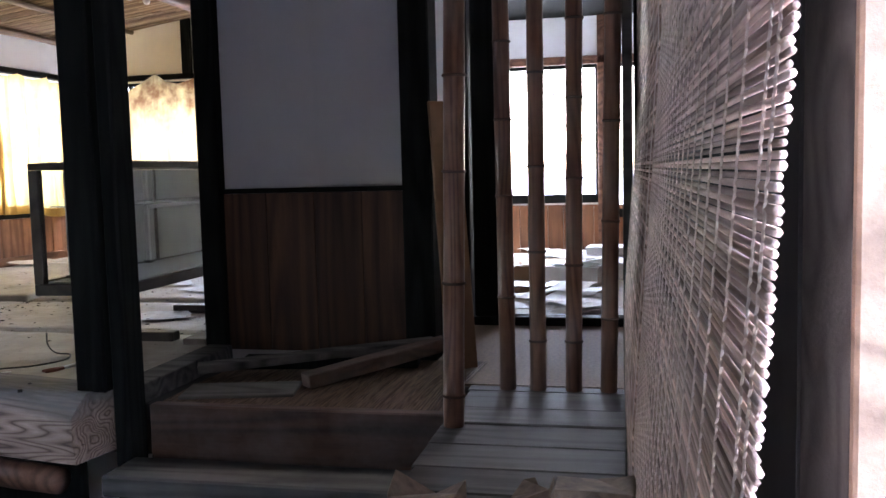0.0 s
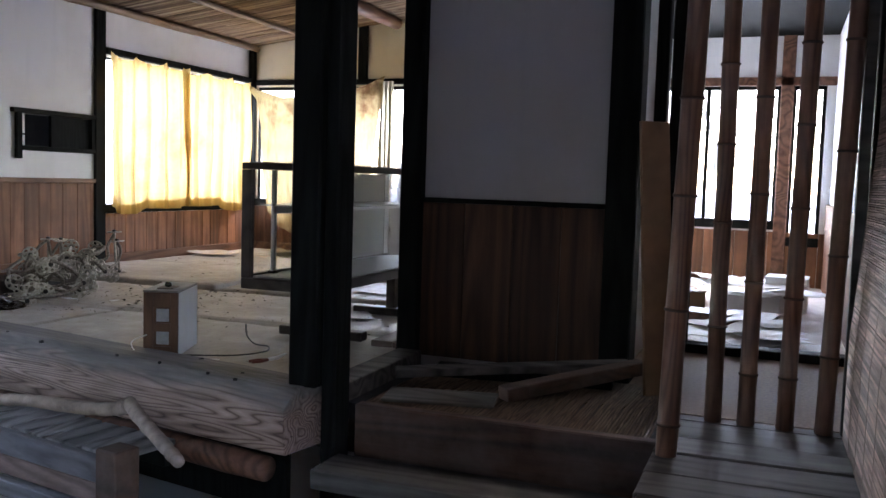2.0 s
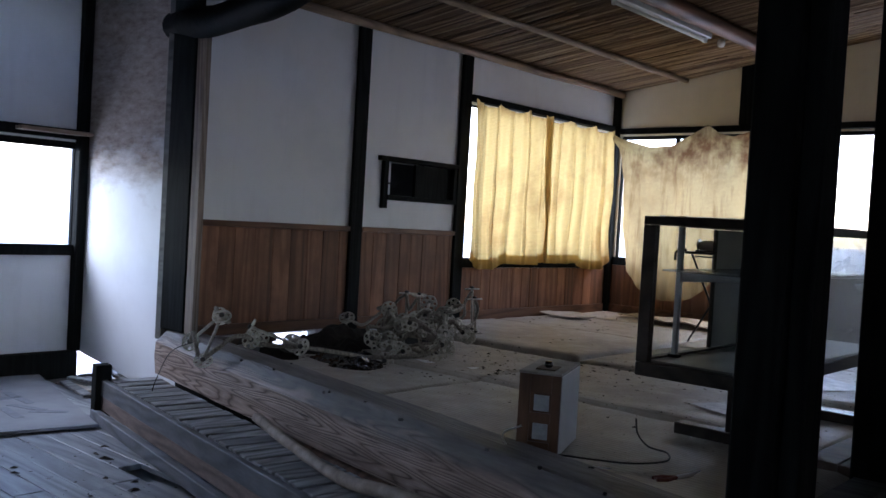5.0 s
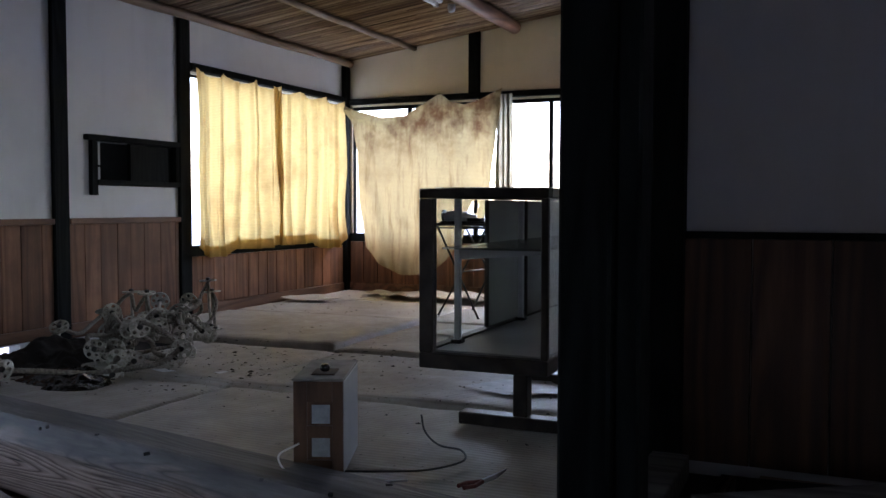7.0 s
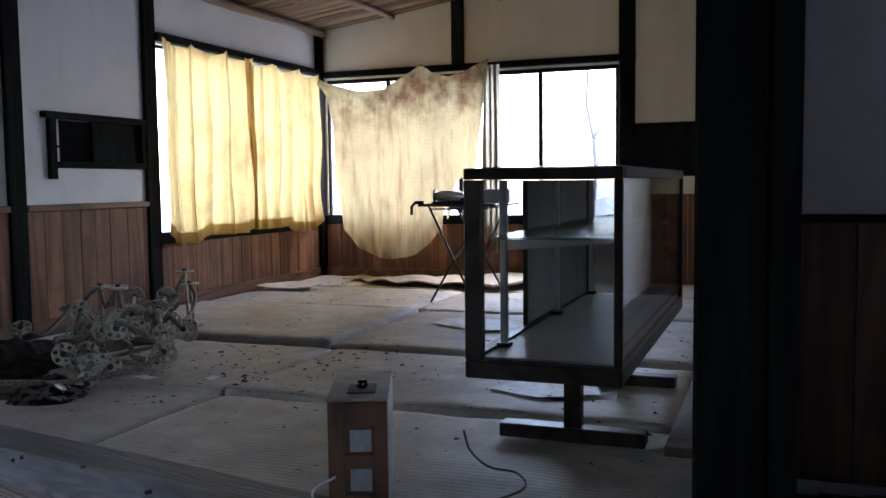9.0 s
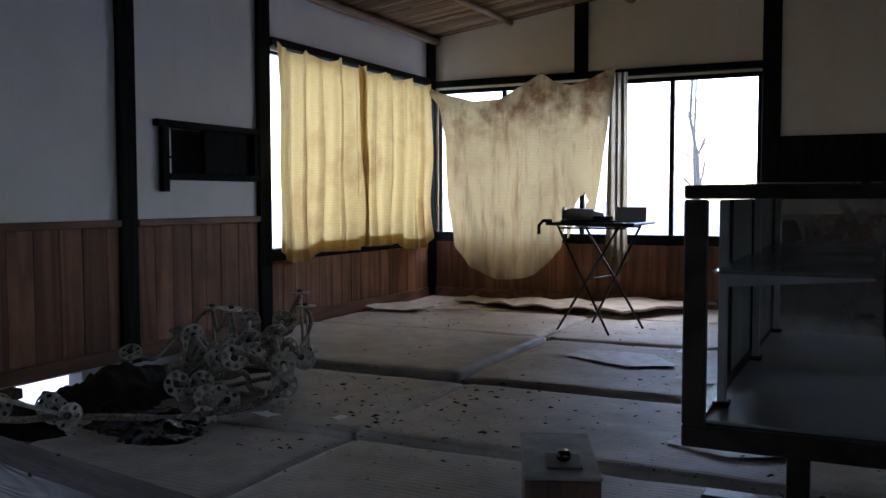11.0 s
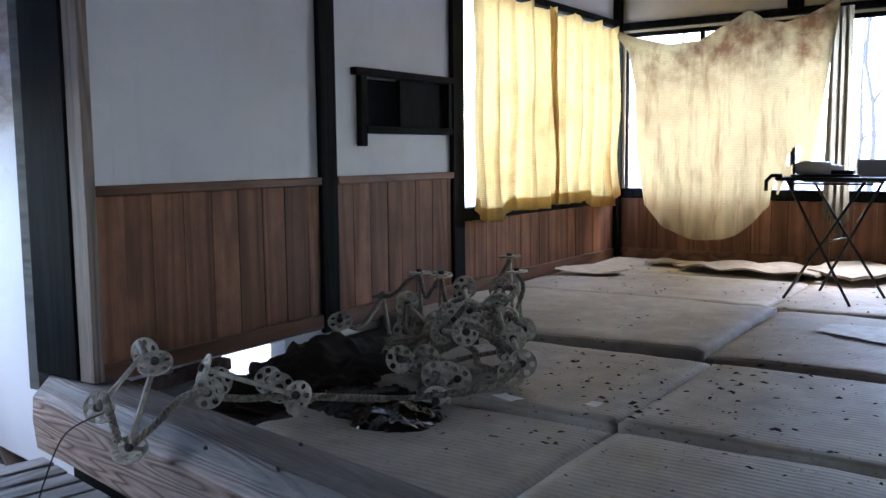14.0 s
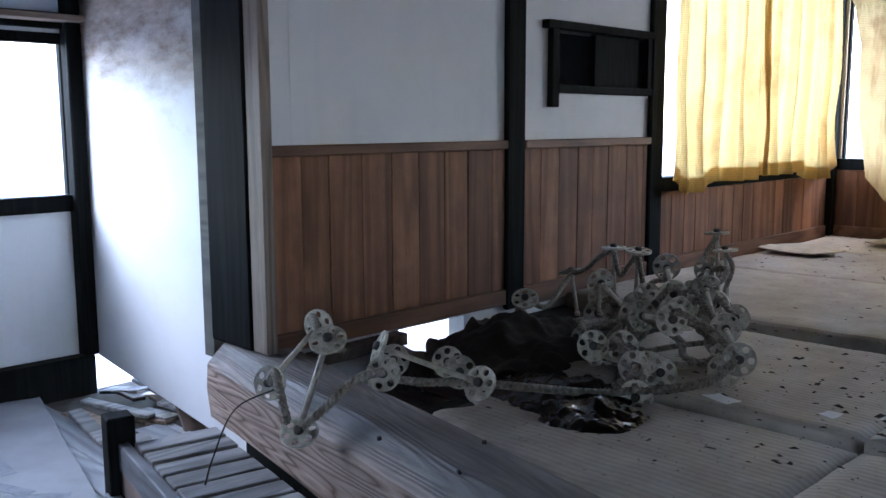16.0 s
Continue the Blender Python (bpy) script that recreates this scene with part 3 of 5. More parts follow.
mat_slab(-5.35, -4.27, 3.98, 4.6, -0.035, 1, 3.66, True)
mat_slab(-4.24, -2.1, 3.62, 4.6, -0.03, 2, 3.28)
mat_slab(-5.4, -4.28, 4.635, 5.7, -0.02, 3, None, True)
mat_slab(-4.25, -2.3, 4.63, 5.7, -0.02, 4)
mat_slab(-6.14, -4.33, 5.735, 7.1, 0.01, 5)
mat_slab(-4.3, -2.3, 5.735, 7.1, -0.005, 6)
mat_slab(-6.14, -4.4, 7.125, 8.25, 0.0, 7)
mat_slab(-4.37, -2.3, 7.125, 8.25, 0.0, 8)
mat_slab(-6.14, -4.5, 8.275, 9.08, 0.0, 9)
mat_slab(-4.47, -2.3, 8.275, 9.08, 0.0, 10)
# Added boards; the aisle's shade is put into their dark brown.
aisle = empty_structure("floor_aisle", "added floor boards beside the display case, dark brown for the shade there", "floor")
rg = random.Random(17)
for i in range(4):
    x, y = -2.275 + 0.129 * i, 4.29
    while y < 9.06:
        y2 = min(y + rg.uniform(1.3, 2.2), 9.08)
        part("plank", block(x, x + 0.126, y, y2 - 0.003, -0.06, 0.0 + rg.uniform(-0.003, 0.002), 0.003), STEPW, aisle)
        y = y2
structure("floor_edge_board", block(-2.03, -1.9, 3.27, 4.1, -0.09, 0.012, 0.004), GREYPLANK, "grey board edging the raised floor", "trim")

def beam_mat():
    """Old timber: long dark grain lines that swirl round knots on a pinkish face, worn smooth and grey along the top."""
    m, n, l, b = mat("old_beam")
    v = coords(n, l, (0.7, 6.0, 9.0), False)
    lines = contour(n, l, v, 1.0, 20.0)
    c = ramp(n, l, lines, [(0.0, (0.09, 0.056, 0.043)), (0.16, (0.24, 0.165, 0.132)), (0.4, (0.4, 0.285, 0.232)), (1.0, (0.52, 0.39, 0.325))])
    fib = noise_node(n, l, coords(n, l, (2.0, 60, 70), False), 1.0, 5, 0.7)
    blot = noise_node(n, l, coords(n, l, (1.6, 5, 6), False), 1.0, 6, 0.7)
    c = mix(n, l, ramp(n, l, blot, [(0.42, (0, 0, 0)), (0.64, (0.6,) * 3)]), c, (0.2, 0.135, 0.105))
    c = mix(n, l, 0.6, c, ramp(n, l, fib, [(0.3, (0.4, 0.4, 0.4)), (0.68, (1.25, 1.25, 1.25))]), "MULTIPLY")
    crack = noise_node(n, l, coords(n, l, (0.9, 7, 22), False), 1.0, 3, 0.5)
    c = mix(n, l, ramp(n, l, crack, [(0.3, (1, 1, 1)), (0.34, (0, 0, 0))]), c, (0.012, 0.008, 0.006))
    sep = n.new("ShaderNodeSeparateXYZ")
    l.new(n.new("ShaderNodeTexCoord").outputs["Object"], sep.inputs[0])
    wear = noise_node(n, l, coords(n, l, (2.2, 8, 9), False), 1.0, 6, 0.65)
    add = n.new("ShaderNodeMath")
    add.operation, add.inputs[1].default_value = "MULTIPLY_ADD", 0.16
    l.new(wear, add.inputs[0])
    l.new(sep.outputs["Z"], add.inputs[2])
    mr = n.new("ShaderNodeMapRange")
    mr.inputs["From Min"].default_value, mr.inputs["From Max"].default_value = 0.01, 0.07
    mr.inputs["To Min"].default_value, mr.inputs["To Max"].default_value = 0.0, 0.9
    l.new(add.outputs[0], mr.inputs["Value"])
    grime = noise_node(n, l, coords(n, l, (1.2, 12, 12), False), 1.0, 5, 0.65)
    grey = ramp(n, l, grime, [(0.3, (0.05, 0.047, 0.044)), (0.5, (0.12, 0.113, 0.107)), (0.72, (0.25, 0.238, 0.228))])
    c = mix(n, l, mr.outputs["Result"], c, grey)
    l.new(c, b.inputs["Base Color"])
    b.inputs["Roughness"].default_value, b.inputs["Specular IOR Level"].default_value = 0.6, 0.35
    bump(n, l, b, mix(n, l, 0.5, fib, lines), 0.7, 0.005)
    return m


# the great beam along the raised floor
b = bmesh.new()
nseg = 30
prof = [(0.0, -0.27), (-0.012, -0.15), (-0.006, -0.055), (0.012, -0.035), (0.062, 0.016), (0.075, 0.024), (0.17, 0.027), (0.25, 0.022), (0.262, -0.06), (0.255, -0.27)]
rings = []
for i in range(nseg + 1):
    x = BEAM_LEN * i / nseg
    rings.append([b.verts.new((x, py + 0.008 * noise.noise(Vector((x * 1.2, k, 0))), pz + 0.007 * noise.noise(Vector((x * 0.9, k, 5))) + 0.03 * (x / BEAM_LEN) * (pz < -0.2))) for k, (py, pz) in enumerate(prof)])
for r0, r1 in zip(rings, rings[1:]):
    for k in range(len(prof)):
        k2 = (k + 1) % len(prof)
        b.faces.new((r0[k2], r0[k], r1[k], r1[k2]))
b.faces.new(rings[0])
b.faces.new(rings[-1][::-1])
bmesh.ops.recalc_face_normals(b, faces=b.faces)
BEAM_L = beam_mat()
great_beam = tagged(part("threshold_beam", b, BEAM_L), "massive weathered timber beam with open grain and nail holes", "beam", "", "structure")
great_beam.matrix_basis = BEAM_AT

# Dark board added for the shade under the beam; it hides the lit floor.
b = block(0.05, BEAM_LEN - 0.1, 0.12, 0.16, FLOOR, -0.255, 0.004)
ob = structure("board_under_beam", b, DARKPOST, "added dark board standing for the shade under the beam", "trim")
ob.matrix_basis = BEAM_AT
pts = [(1.6 + 2.75 * i / 12, 0.045, -0.33 + 0.01 * noise.noise(Vector((i * 0.6, 4, 0)))) for i in range(13)]
b = tube(bmesh.new(), pts, [0.055 + 0.008 * noise.noise(Vector((i * 0.8, 7, 0))) for i in range(13)], 12)
ob = tagged(part("log_under_beam", b, LOG, None, "", True), "round red-brown log lying under the great beam", "log", "", "structure")
ob.matrix_basis = BEAM_AT

rg = random.Random(61)
for k in range(14):
    s = rg.uniform(0.004, 0.009)
    x, y = rg.uniform(0.3, BEAM_LEN - 0.2), rg.choice((rg.uniform(0.02, 0.06), rg.uniform(0.0, 0.24)))
    bb = box(bmesh.new(), -s * rg.uniform(0.7, 2.2), s, -s, s * 0.6, -0.008, 0.004, 0.0015)
    nb = part("nail_lump", bb, DARK if k % 3 else GREYPLANK, great_beam)
    nb.matrix_basis = pose(x, y, 0.024, rg.uniform(-20, 20), rg.uniform(-20, 20), rg.uniform(0, 180))

# beam overhead, a bent log
b = bmesh.new()
pts = [(-0.2 + 4.7 * i / 20, 0.1, 2.115 - 0.07 * math.sin(min(i, 9) * 0.32) + 0.006 * max(0, i - 7) + 0.012 * noise.noise(Vector((i * 0.5, 1, 0)))) for i in range(21)]
tube(b, pts, [0.098 + 0.02 * noise.noise(Vector((i * 0.7, 2, 0))) for i in range(21)], 14)
ob = tagged(part("log_lintel", b, DARKPOST, None, "", True), "dark bent log above the raised floor's edge", "beam", "", "structure")
ob.matrix_basis = BEAM_AT

# doma floor of blue-grey boards
doma = empty_structure("floor_doma", "blue-grey painted floor boards strewn with dirt", "floor")
rg = random.Random(12)
y = -1.8
while y < 4.05:
    w = min(rg.uniform(0.13, 0.16), 4.07 - y)
    x = -8.1
    while x < 0.2:
        x2 = min(x + rg.uniform(2.5, 4.0), 0.2)
        if y > 3.62:
            x2 = min(x2, -6.45)
            if x < -7.15:
                x = -7.2 + rg.uniform(-0.08, 0.12)
        if x2 > x + 0.05 and not (y > 2.95 and x2 > -2.4):
            part("plank", block(x + 0.002, x2 - 0.002, y + 0.002, y + w - 0.002, FLOOR - 0.03, FLOOR + rg.uniform(-0.002, 0.002), 0.003), FLOORB, doma)
        x = max(x2, x)
        if y > 3.62 and x > -6.5:
            break
    y += w
structure("floor_alcove", block(-1.8, -0.62, 3.201, 4.16, -0.12, -0.06, 0.003), DARK, "dark base under the alcove's mat", "floor")


# ---------------------------------------------------------------- bench of slats below the beam
bench = thing("slatted_bench", BEAM_AT, "low grey slatted step bench along the beam", "bench")
BZ = -0.275
x = 0.12
i = 0
rg = random.Random(8)
while x < 3.86:
    b = block(x, x + 0.1, -0.33, -0.02, BZ - 0.025 + rg.uniform(-0.004, 0.004), BZ + rg.uniform(-0.004, 0.004), 0.004)
    part("slat", b, BENCH, bench)
    x += 0.122
part("front_rail", block(0.06, 3.9, -0.375, -0.335, BZ - 0.11, BZ - 0.005, 0.004), RAILB, bench)
part("front_board", block(0.06, 3.9, -0.37, -0.345, BZ - 0.2, BZ - 0.112, 0.003), RAILP, bench)
part("base_rail", block(0.02, 4.0, -0.42, -0.372, FLOOR, BZ - 0.201, 0.004), RAILB, bench)
part("end_post", block(-0.02, 0.075, -0.41, -0.31, FLOOR, BZ + 0.09, 0.006), DARKPOST, bench)
part("end_post", block(3.88, 4.0, -0.43, -0.31, FLOOR, BZ + 0.06, 0.006), STEPW, bench)
b = block(0.06, 3.9, -0.1, -0.04, BZ - 0.1, BZ - 0.027, 0.003)
part("back_rail", b, DARKPOST, bench)

# ---------------------------------------------------------------- entrance: step, alcove, board walk, bamboo
structure("alcove_front", block(-1.8, -0.6, 3.14, 3.2, -0.3, -0.035, 0.006), STEPW, "worn red-brown riser board of the alcove", "trim")
step = thing("entry_step", (-1.87, 2.9, 0), "thick grey wooden step before the alcove", "step")
part("tread", block(0, 1.26, 0, 0.235, -0.325, -0.245, 0.008), STEPG, step)
for x in (0.12, 1.1):
    part("leg", block(x, x + 0.09, 0.05, 0.21, FLOOR, -0.326, 0.004), DARKPOST, step)


def rush_strips(name, x0, x1, y0, y1, z, label):
    """A coarse woven rush mat of ribs."""
    th = thing(name, (0, 0, 0), label, "mat")
    rg = random.Random(3)
    x = x0
    while x < x1:
        b = tube(bmesh.new(), [(x, y0 + rg.uniform(-0.008, 0.008), z), (x + rg.uniform(-0.004, 0.004), (y0 + y1) / 2, z + rg.uniform(0, 0.004)), (x + 0.03, y1, z)], 0.007, 5, False)
        part("rib", b, RUSH, th, "", True)
        x += 0.0135
    return th


rush_strips("rush_floor_mat", -1.79, -0.63, 3.16, 4.1, -0.05, "frayed brown ribbed rush mat on the alcove floor")


def timber(name, p, q, w, h, material, label, category="timber", roll=0):
    p, q = Vector(p), Vector(q)
    L = (q - p).length
    b = box(bmesh.new(), 0, L, -w / 2, w / 2, 0, h, 0.004)
    for v in b.verts:
        v.co += Vector((0, 0.004 * noise.noise(v.co * 3), 0.004 * noise.noise(v.co * 4)))
    d = (q - p).normalized()
    m = Matrix.Translation(p) @ d.to_track_quat("X", "Z").to_matrix().to_4x4() @ pose(0, 0, 0, roll)
    ob = tagged(part(name, b, material), label, category)
    ob.matrix_basis = m
    return ob


timber("loose_timber", (-1.8, 3.55, 0.0), (-0.84, 4.03, 0.045), 0.1, 0.035, GREYPLANK, "long grey board lying across the alcove mat")
timber("loose_timber", (-1.28, 3.5, -0.042), (-0.78, 4.02, 0.03), 0.08, 0.06, STEPW, "dark squared timber lying on the alcove mat")
timber("loose_timber", (-1.72, 3.85, -0.04), (-0.9, 3.95, -0.04), 0.12, 0.05, DARKPOST, "dark squared timber under the loose boards")
timber("loose_board", (-1.76, 3.36, -0.042), (-1.3, 3.46, -0.042), 0.22, 0.014, STEPG, "flat grey board lying on the alcove mat", "board")

walkway = thing("board_walk", (0, 0, 0), "weathered grey boards laid as a short walkway", "walkway")
rg = random.Random(21)
y = 2.2
while y < 3.6:
    w = rg.uniform(0.2, 0.27)
    b = block(-0.6 + rg.uniform(-0.01, 0.01), 0.06 + rg.uniform(-0.01, 0.01), y + 0.003, min(y + w, 3.67) - 0.003, -0.09, -0.05 + rg.uniform(-0.004, 0.004), 0.006)
    part("board", b, GREYPLANK, walkway)
    y += w
for x in (-0.56, -0.02):
    part("bearer", block(x, x + 0.06, 2.22, 3.72, FLOOR, -0.091, 0.004), DARKPOST, walkway)


def bamboo(p, q, r, label, seed):
    """A bamboo culm with raised nodes."""
    rg = random.Random(seed)
    p, q = Vector(p), Vector(q)
    L = (q - p).length
    t, pts, rad, joints = 0.0, [], [], []
    nxt = rg.uniform(0.15, 0.4)
    while t < L:
        end = min(nxt, L)
        for a, f in ((t, 1.0), (t + (end - t) * 0.5, 0.97), (end - 0.012, 1.0), (end - 0.004, 1.13), (end, 1.05)):
            pts.append(p + (q - p) * (a / L))
            rad.append(r * f)
        if end < L:
            joints.append((p + (q - p) * ((end - 0.011) / L), p + (q - p) * ((end - 0.005) / L), p + (q - p) * ((end - 0.001) / L)))
        t = end + 0.004
        nxt = end + rg.uniform(0.3, 0.42)
    ob = part("bamboo_bar", tube(bmesh.new(), pts, rad, 14), BAMBOO, None, "", True)
    for ring in joints:
        part("node", tube(bmesh.new(), ring, [r * 1.06, r * 1.17, r * 1.08], 14), STEPW, ob, "dark raised bamboo node", True)
    return tagged(ob, label, "bamboo bar", "bamboo grille")


bamboo((-0.56, 3.07, -0.12), (-0.5, 3.1, 2.7), 0.038, "thick brown bamboo culm standing before the grille", 1)
for i, x in enumerate((-0.44, -0.315, -0.17, -0.03)):
    bamboo((x, 3.62, -0.05), (x + 0.02 * (i - 0.5), 3.62, 2.7), 0.034, "upright brown bamboo culm in an open grille", i + 2)
post("post_threshold", -0.97, -0.86, 5.1, 5.22, -0.1, 2.35, "dark post on the side room's threshold")
# Added dark panel; it fills the dark gap beside the threshold post.
post("door_stack_side_room", -0.845, -0.69, 5.11, 5.2, 0.0, 2.3, "added dark panel filling the gap beside the post")
structure("wall_side_room_return", block(-1.0, -0.93, 4.29, 5.09, -0.05, 2.35, 0), WHITE, "short plastered wall behind the partition pillar")
post("post_grille_east", 0.075, 0.2, 3.6, 3.76, -0.1, 2.75, "dark post beside the bamboo grille")
post("batten_grille", 0.03, 0.07, 3.61, 3.66, -0.05, 2.75, "pale grey upright batten beside the grille", STEPG, 0.003)
timber("leaning_board", (-0.7, 3.95, -0.05), (-0.79, 4.06, 1.17), 0.15, 0.02, CARD, "tall brown board leaning against the pillar", "board")

# side room behind the grille
structure("floor_side_room", block(-1.67, 0.2, 3.68, 5.1, -0.14, -0.05, 0), plain("brown_carpet", (0.2, 0.14, 0.1), 0.9, 0, 0.3, 60), "brown coarse carpet floor", "floor")
structure("sill_side_room", block(-1.67, 0.2, 5.1, 5.22, -0.1, 0.0, 0.005), DARKPOST, "dark threshold between the side rooms", "trim")
structure("floor_side_room_far", block(-1.67, 0.2, 5.22, BY, -0.14, -0.04, 0), TATAMI, "matted floor strewn with papers", "floor")
structure("lintel_side_room", block(-1.67, 0.2, BY - 0.04, BY, 1.88, 1.96, 0.004), LOG, "red-brown lintel above the window", "trim")
dado("dado_side_room", "x", -1.67, 0.2, BY, -0.05, 0.48, 1, seed=9)

# bamboo blinds hanging on the east wall


def between(pts, u):
    """Straight-line interpolation in a short table of (u, value)."""
    for (a, p), (c, q) in zip(pts, pts[1:]):
        if u <= c:
            return p + (q - p) * (u - a) / (c - a)
    return pts[-1][1]


def swing(z):
    """How far the blinds hang out of plumb at a height."""
    return min(0.014, max(-0.04, 0.07 * (z - 0.9)))


def blind(y0, y1, z0, z1, pitch, radius, seen, cords, line, label, seed):
    """A hanging blind of thin reeds tied by cords; line gives its plan as (y, x). The reeds between the heights in seen are parts, the rest one joined part."""
    th = thing("reed_blind", (0, 0, 0), label, "blind")
    rg = random.Random(seed)
    ys = [y for y, x in line]
    rest = bmesh.new()
    z = z0
    while z < z1:
        wob, tip = rg.uniform(-0.0005, 0.0005), rg.uniform(-0.006, 0.003)
        drop = rg.uniform(-0.0003, 0.0003)
        pts = [(between(line, y) + swing(z) + wob, y + (tip if k == 0 else 0), z + drop * k + rg.uniform(-0.0003, 0.0003)) for k, y in enumerate(ys)]
        r = radius * rg.uniform(0.8, 1.15)
        if seen[0] < z < seen[1]:
            part("reed", tube(bmesh.new(), pts, r, 6), STICK, th, "", True)
        else:
            tube(rest, pts, r, 5)
        z += pitch
    tagged(part("reeds_rest", rest, STICK, th, "", True), kind="stuff")
    for k in range(cords):
        y = y0 + 0.012 + (0.0 if k == 0 else 0.02 + (k - 1) / (cords - 2) * (y1 - y0 - 0.05))
        pts = []
        zz, j = z0, 0
        while zz < z1:
            pts.append((between(line, y) + swing(zz) - radius - 0.0004, y + (0.0016 if j % 2 else -0.0016) + rg.uniform(-0.0006, 0.0006), zz))
            zz += pitch
            j += 1
        part("cord", tube(bmesh.new(), pts, 0.0008, 5, False), CORD, th)
    return th


STICK = wood("blind_reeds", (0.34, 0.215, 0.175), (0.66, 0.49, 0.42), (40, 3, 40), 0.6, 0.9, gloss=0.15)
CORD = plain("blind_cord", (0.56, 0.44, 0.38), 0.8)
blind(0.395, 1.75, -0.45, 2.0, 0.0043, 0.0021, (0.42, 1.55), 24, ((0.395, 0.139), (0.5, 0.134), (0.7, 0.129), (1.1, 0.122), (1.75, 0.117)), "brown reed blind with pale cords hanging beside the walkway", 5)
blind(1.76, 3.58, -0.1, 2.0, 0.0085, 0.0038, (0.0, 2.0), 10, ((1.76, 0.115), (2.5, 0.1), (3.58, 0.078)), "second brown reed blind hanging further along the wall", 6)
# Flat near-black sheet in place of the shade between blind and post.
structure("shade_sheet_east", block(0.184, 0.196, 0.643, 1.5, FLOOR, 2.4, 0), DARK, "near-black sheet standing for the shade behind the blind", "wall")
post("post_door_east", 0.185, 0.34, 0.494, 0.642, FLOOR, 2.4, "worn grey door post with chipped edges", GREYPLANK)
# Doorway light on the post's edge, put in as a paler strip.
post("batten_door_east", 0.183, 0.21, 0.482, 0.493, FLOOR, 2.4, "added pale strip for the lit edge of the door post", POLE, 0.002)

# ---------------------------------------------------------------- glass display case on a stand
case = thing("display_case", (-2.84, 3.88, 0), "dark-framed glass display case on two feet", "display case")
CW, CL, C0, C1 = 0.49, 1.75, 0.285, 0.94
PANEL_Y = 0.62
part("bottom_frame", block(0, CW, 0, CL, C0, C0 + 0.055, 0.004), CASEW, case)
for x0, x1, y0, y1 in ((0, CW, 0, 0.045), (0, CW, CL - 0.045, CL), (0, 0.045, 0.0455, CL - 0.0455), (CW - 0.03, CW, 0.0455, CL - 0.0455)):
    part("top_rail", block(x0, x1, y0, y1, C1 - 0.035, C1, 0.004), CASEW, case)
part("front_stile", block(0, 0.055, 0, 0.04, C0 + 0.056, C1 - 0.036, 0.004), CASEW, case)
part("front_stile", block(CW - 0.025, CW, 0, 0.025, C0 + 0.056, C1 - 0.036, 0.003), CASEW, case)
part("back_stile", block(0, 0.04, CL - 0.04, CL, C0 + 0.056, C1 - 0.036, 0.003), CASEW, case)
part("back_stile", block(CW - 0.025, CW, CL - 0.025, CL, C0 + 0.056, C1 - 0.036, 0.003), CASEW, case)
part("case_floor", block(0.006, CW - 0.02, 0.035, CL - 0.03, C0 + 0.057, C0 + 0.065, 0.001), PANELW, case, "pale grey case floor")
DUSTY = dusty_glass_mat()
for y in (0.2, 0.95, 1.66):
    part("shelf_upright", block(0.055, 0.078, y, y + 0.022, C0 + 0.066, C1 - 0.037, 0.002), ALU, case, "pale metal upright")
    part("upright_shoe", block(0.045, 0.088, y - 0.012, y + 0.034, C0 + 0.0655, C0 + 0.08, 0.002), BLACKM, case)
    arm = bmesh.new()
    box(arm, 0.079, 0.43, y + 0.004, y + 0.018, 0.672, 0.716)
    skew(arm, lambda c: Vector((c.x, c.y, c.z if c.x < 0.2 or c.z > 0.7 else 0.7)))
    part("shelf_bracket", arm, ALU, case, "pale tapered metal shelf bracket")
part("shelf", block(0.06, CW - 0.04, 0.07, CL - 0.06, 0.717, 0.725, 0.001), DUSTY, case, "dusty glass shelf")
for y0, y1, x in ((PANEL_Y, 1.16, 0.02), (1.1, CL - 0.05, 0.034)):
    part("back_panel", block(x, x + 0.008, y0 + 0.018, y1 - 0.018, C0 + 0.0745, C1 - 0.037, 0.001), FROST, case, "pale frosted sliding back panel")
    for e in (y0, y1 - 0.018):
        part("panel_stile", block(x - 0.004, x + 0.012, e, e + 0.018, C0 + 0.066, C1 - 0.037, 0.002), CASEW, case)
part("panel_track", block(0.012, 0.05, 0.041, CL - 0.041, C0 + 0.0655, C0 + 0.074, 0.001), CASEW, case)
part("end_panel", block(0.041, CW - 0.026, CL - 0.02, CL - 0.014, C0 + 0.056, C1 - 0.036, 0), DUSTY, case, "dusty glass end")
part("glass_top", block(0.045, CW - 0.03, 0.045, CL - 0.045, C1 + 0.001, C1 + 0.005, 0), DUSTY, case, "dusty glass top")
part("glass_front", block(0.056, CW - 0.026, 0.012, 0.016, C0 + 0.056, C1 - 0.036, 0), GLASS, case).visible_shadow = False
part("glass_side", block(CW - 0.012, CW - 0.008, 0.026, CL - 0.026, C0 + 0.056, C1 - 0.036, 0), GLASS, case).visible_shadow = False
for y in (0.46, 1.4):
    lg = part("stand_post", block(0.215, 0.275, y - 0.03, y + 0.03, 0.03, C0 - 0.001, 0.003), CASEW, case)
    part("stand_foot", block(-0.02, 0.5, y - 0.04, y + 0.04, -0.02, 0.03, 0.005), CASEW, case)

# ---------------------------------------------------------------- small wooden box with a knob
# Label paper, greyed for the shade on the box's front.
LABEL = plain("shaded_label", (0.32, 0.34, 0.35), 0.7, 0, 0.2, 30)
sbox = thing("wooden_box", pose(-3.085, 3.425, -0.02, 0, 0, 22), "small upright wooden box with a black knob and two windows", "box")
W, D, H = 0.165, 0.36, 0.325
part("body", block(0, W, 0.012, D, 0, H - 0.01, 0.002), BOXW, sbox)
b = bmesh.new()
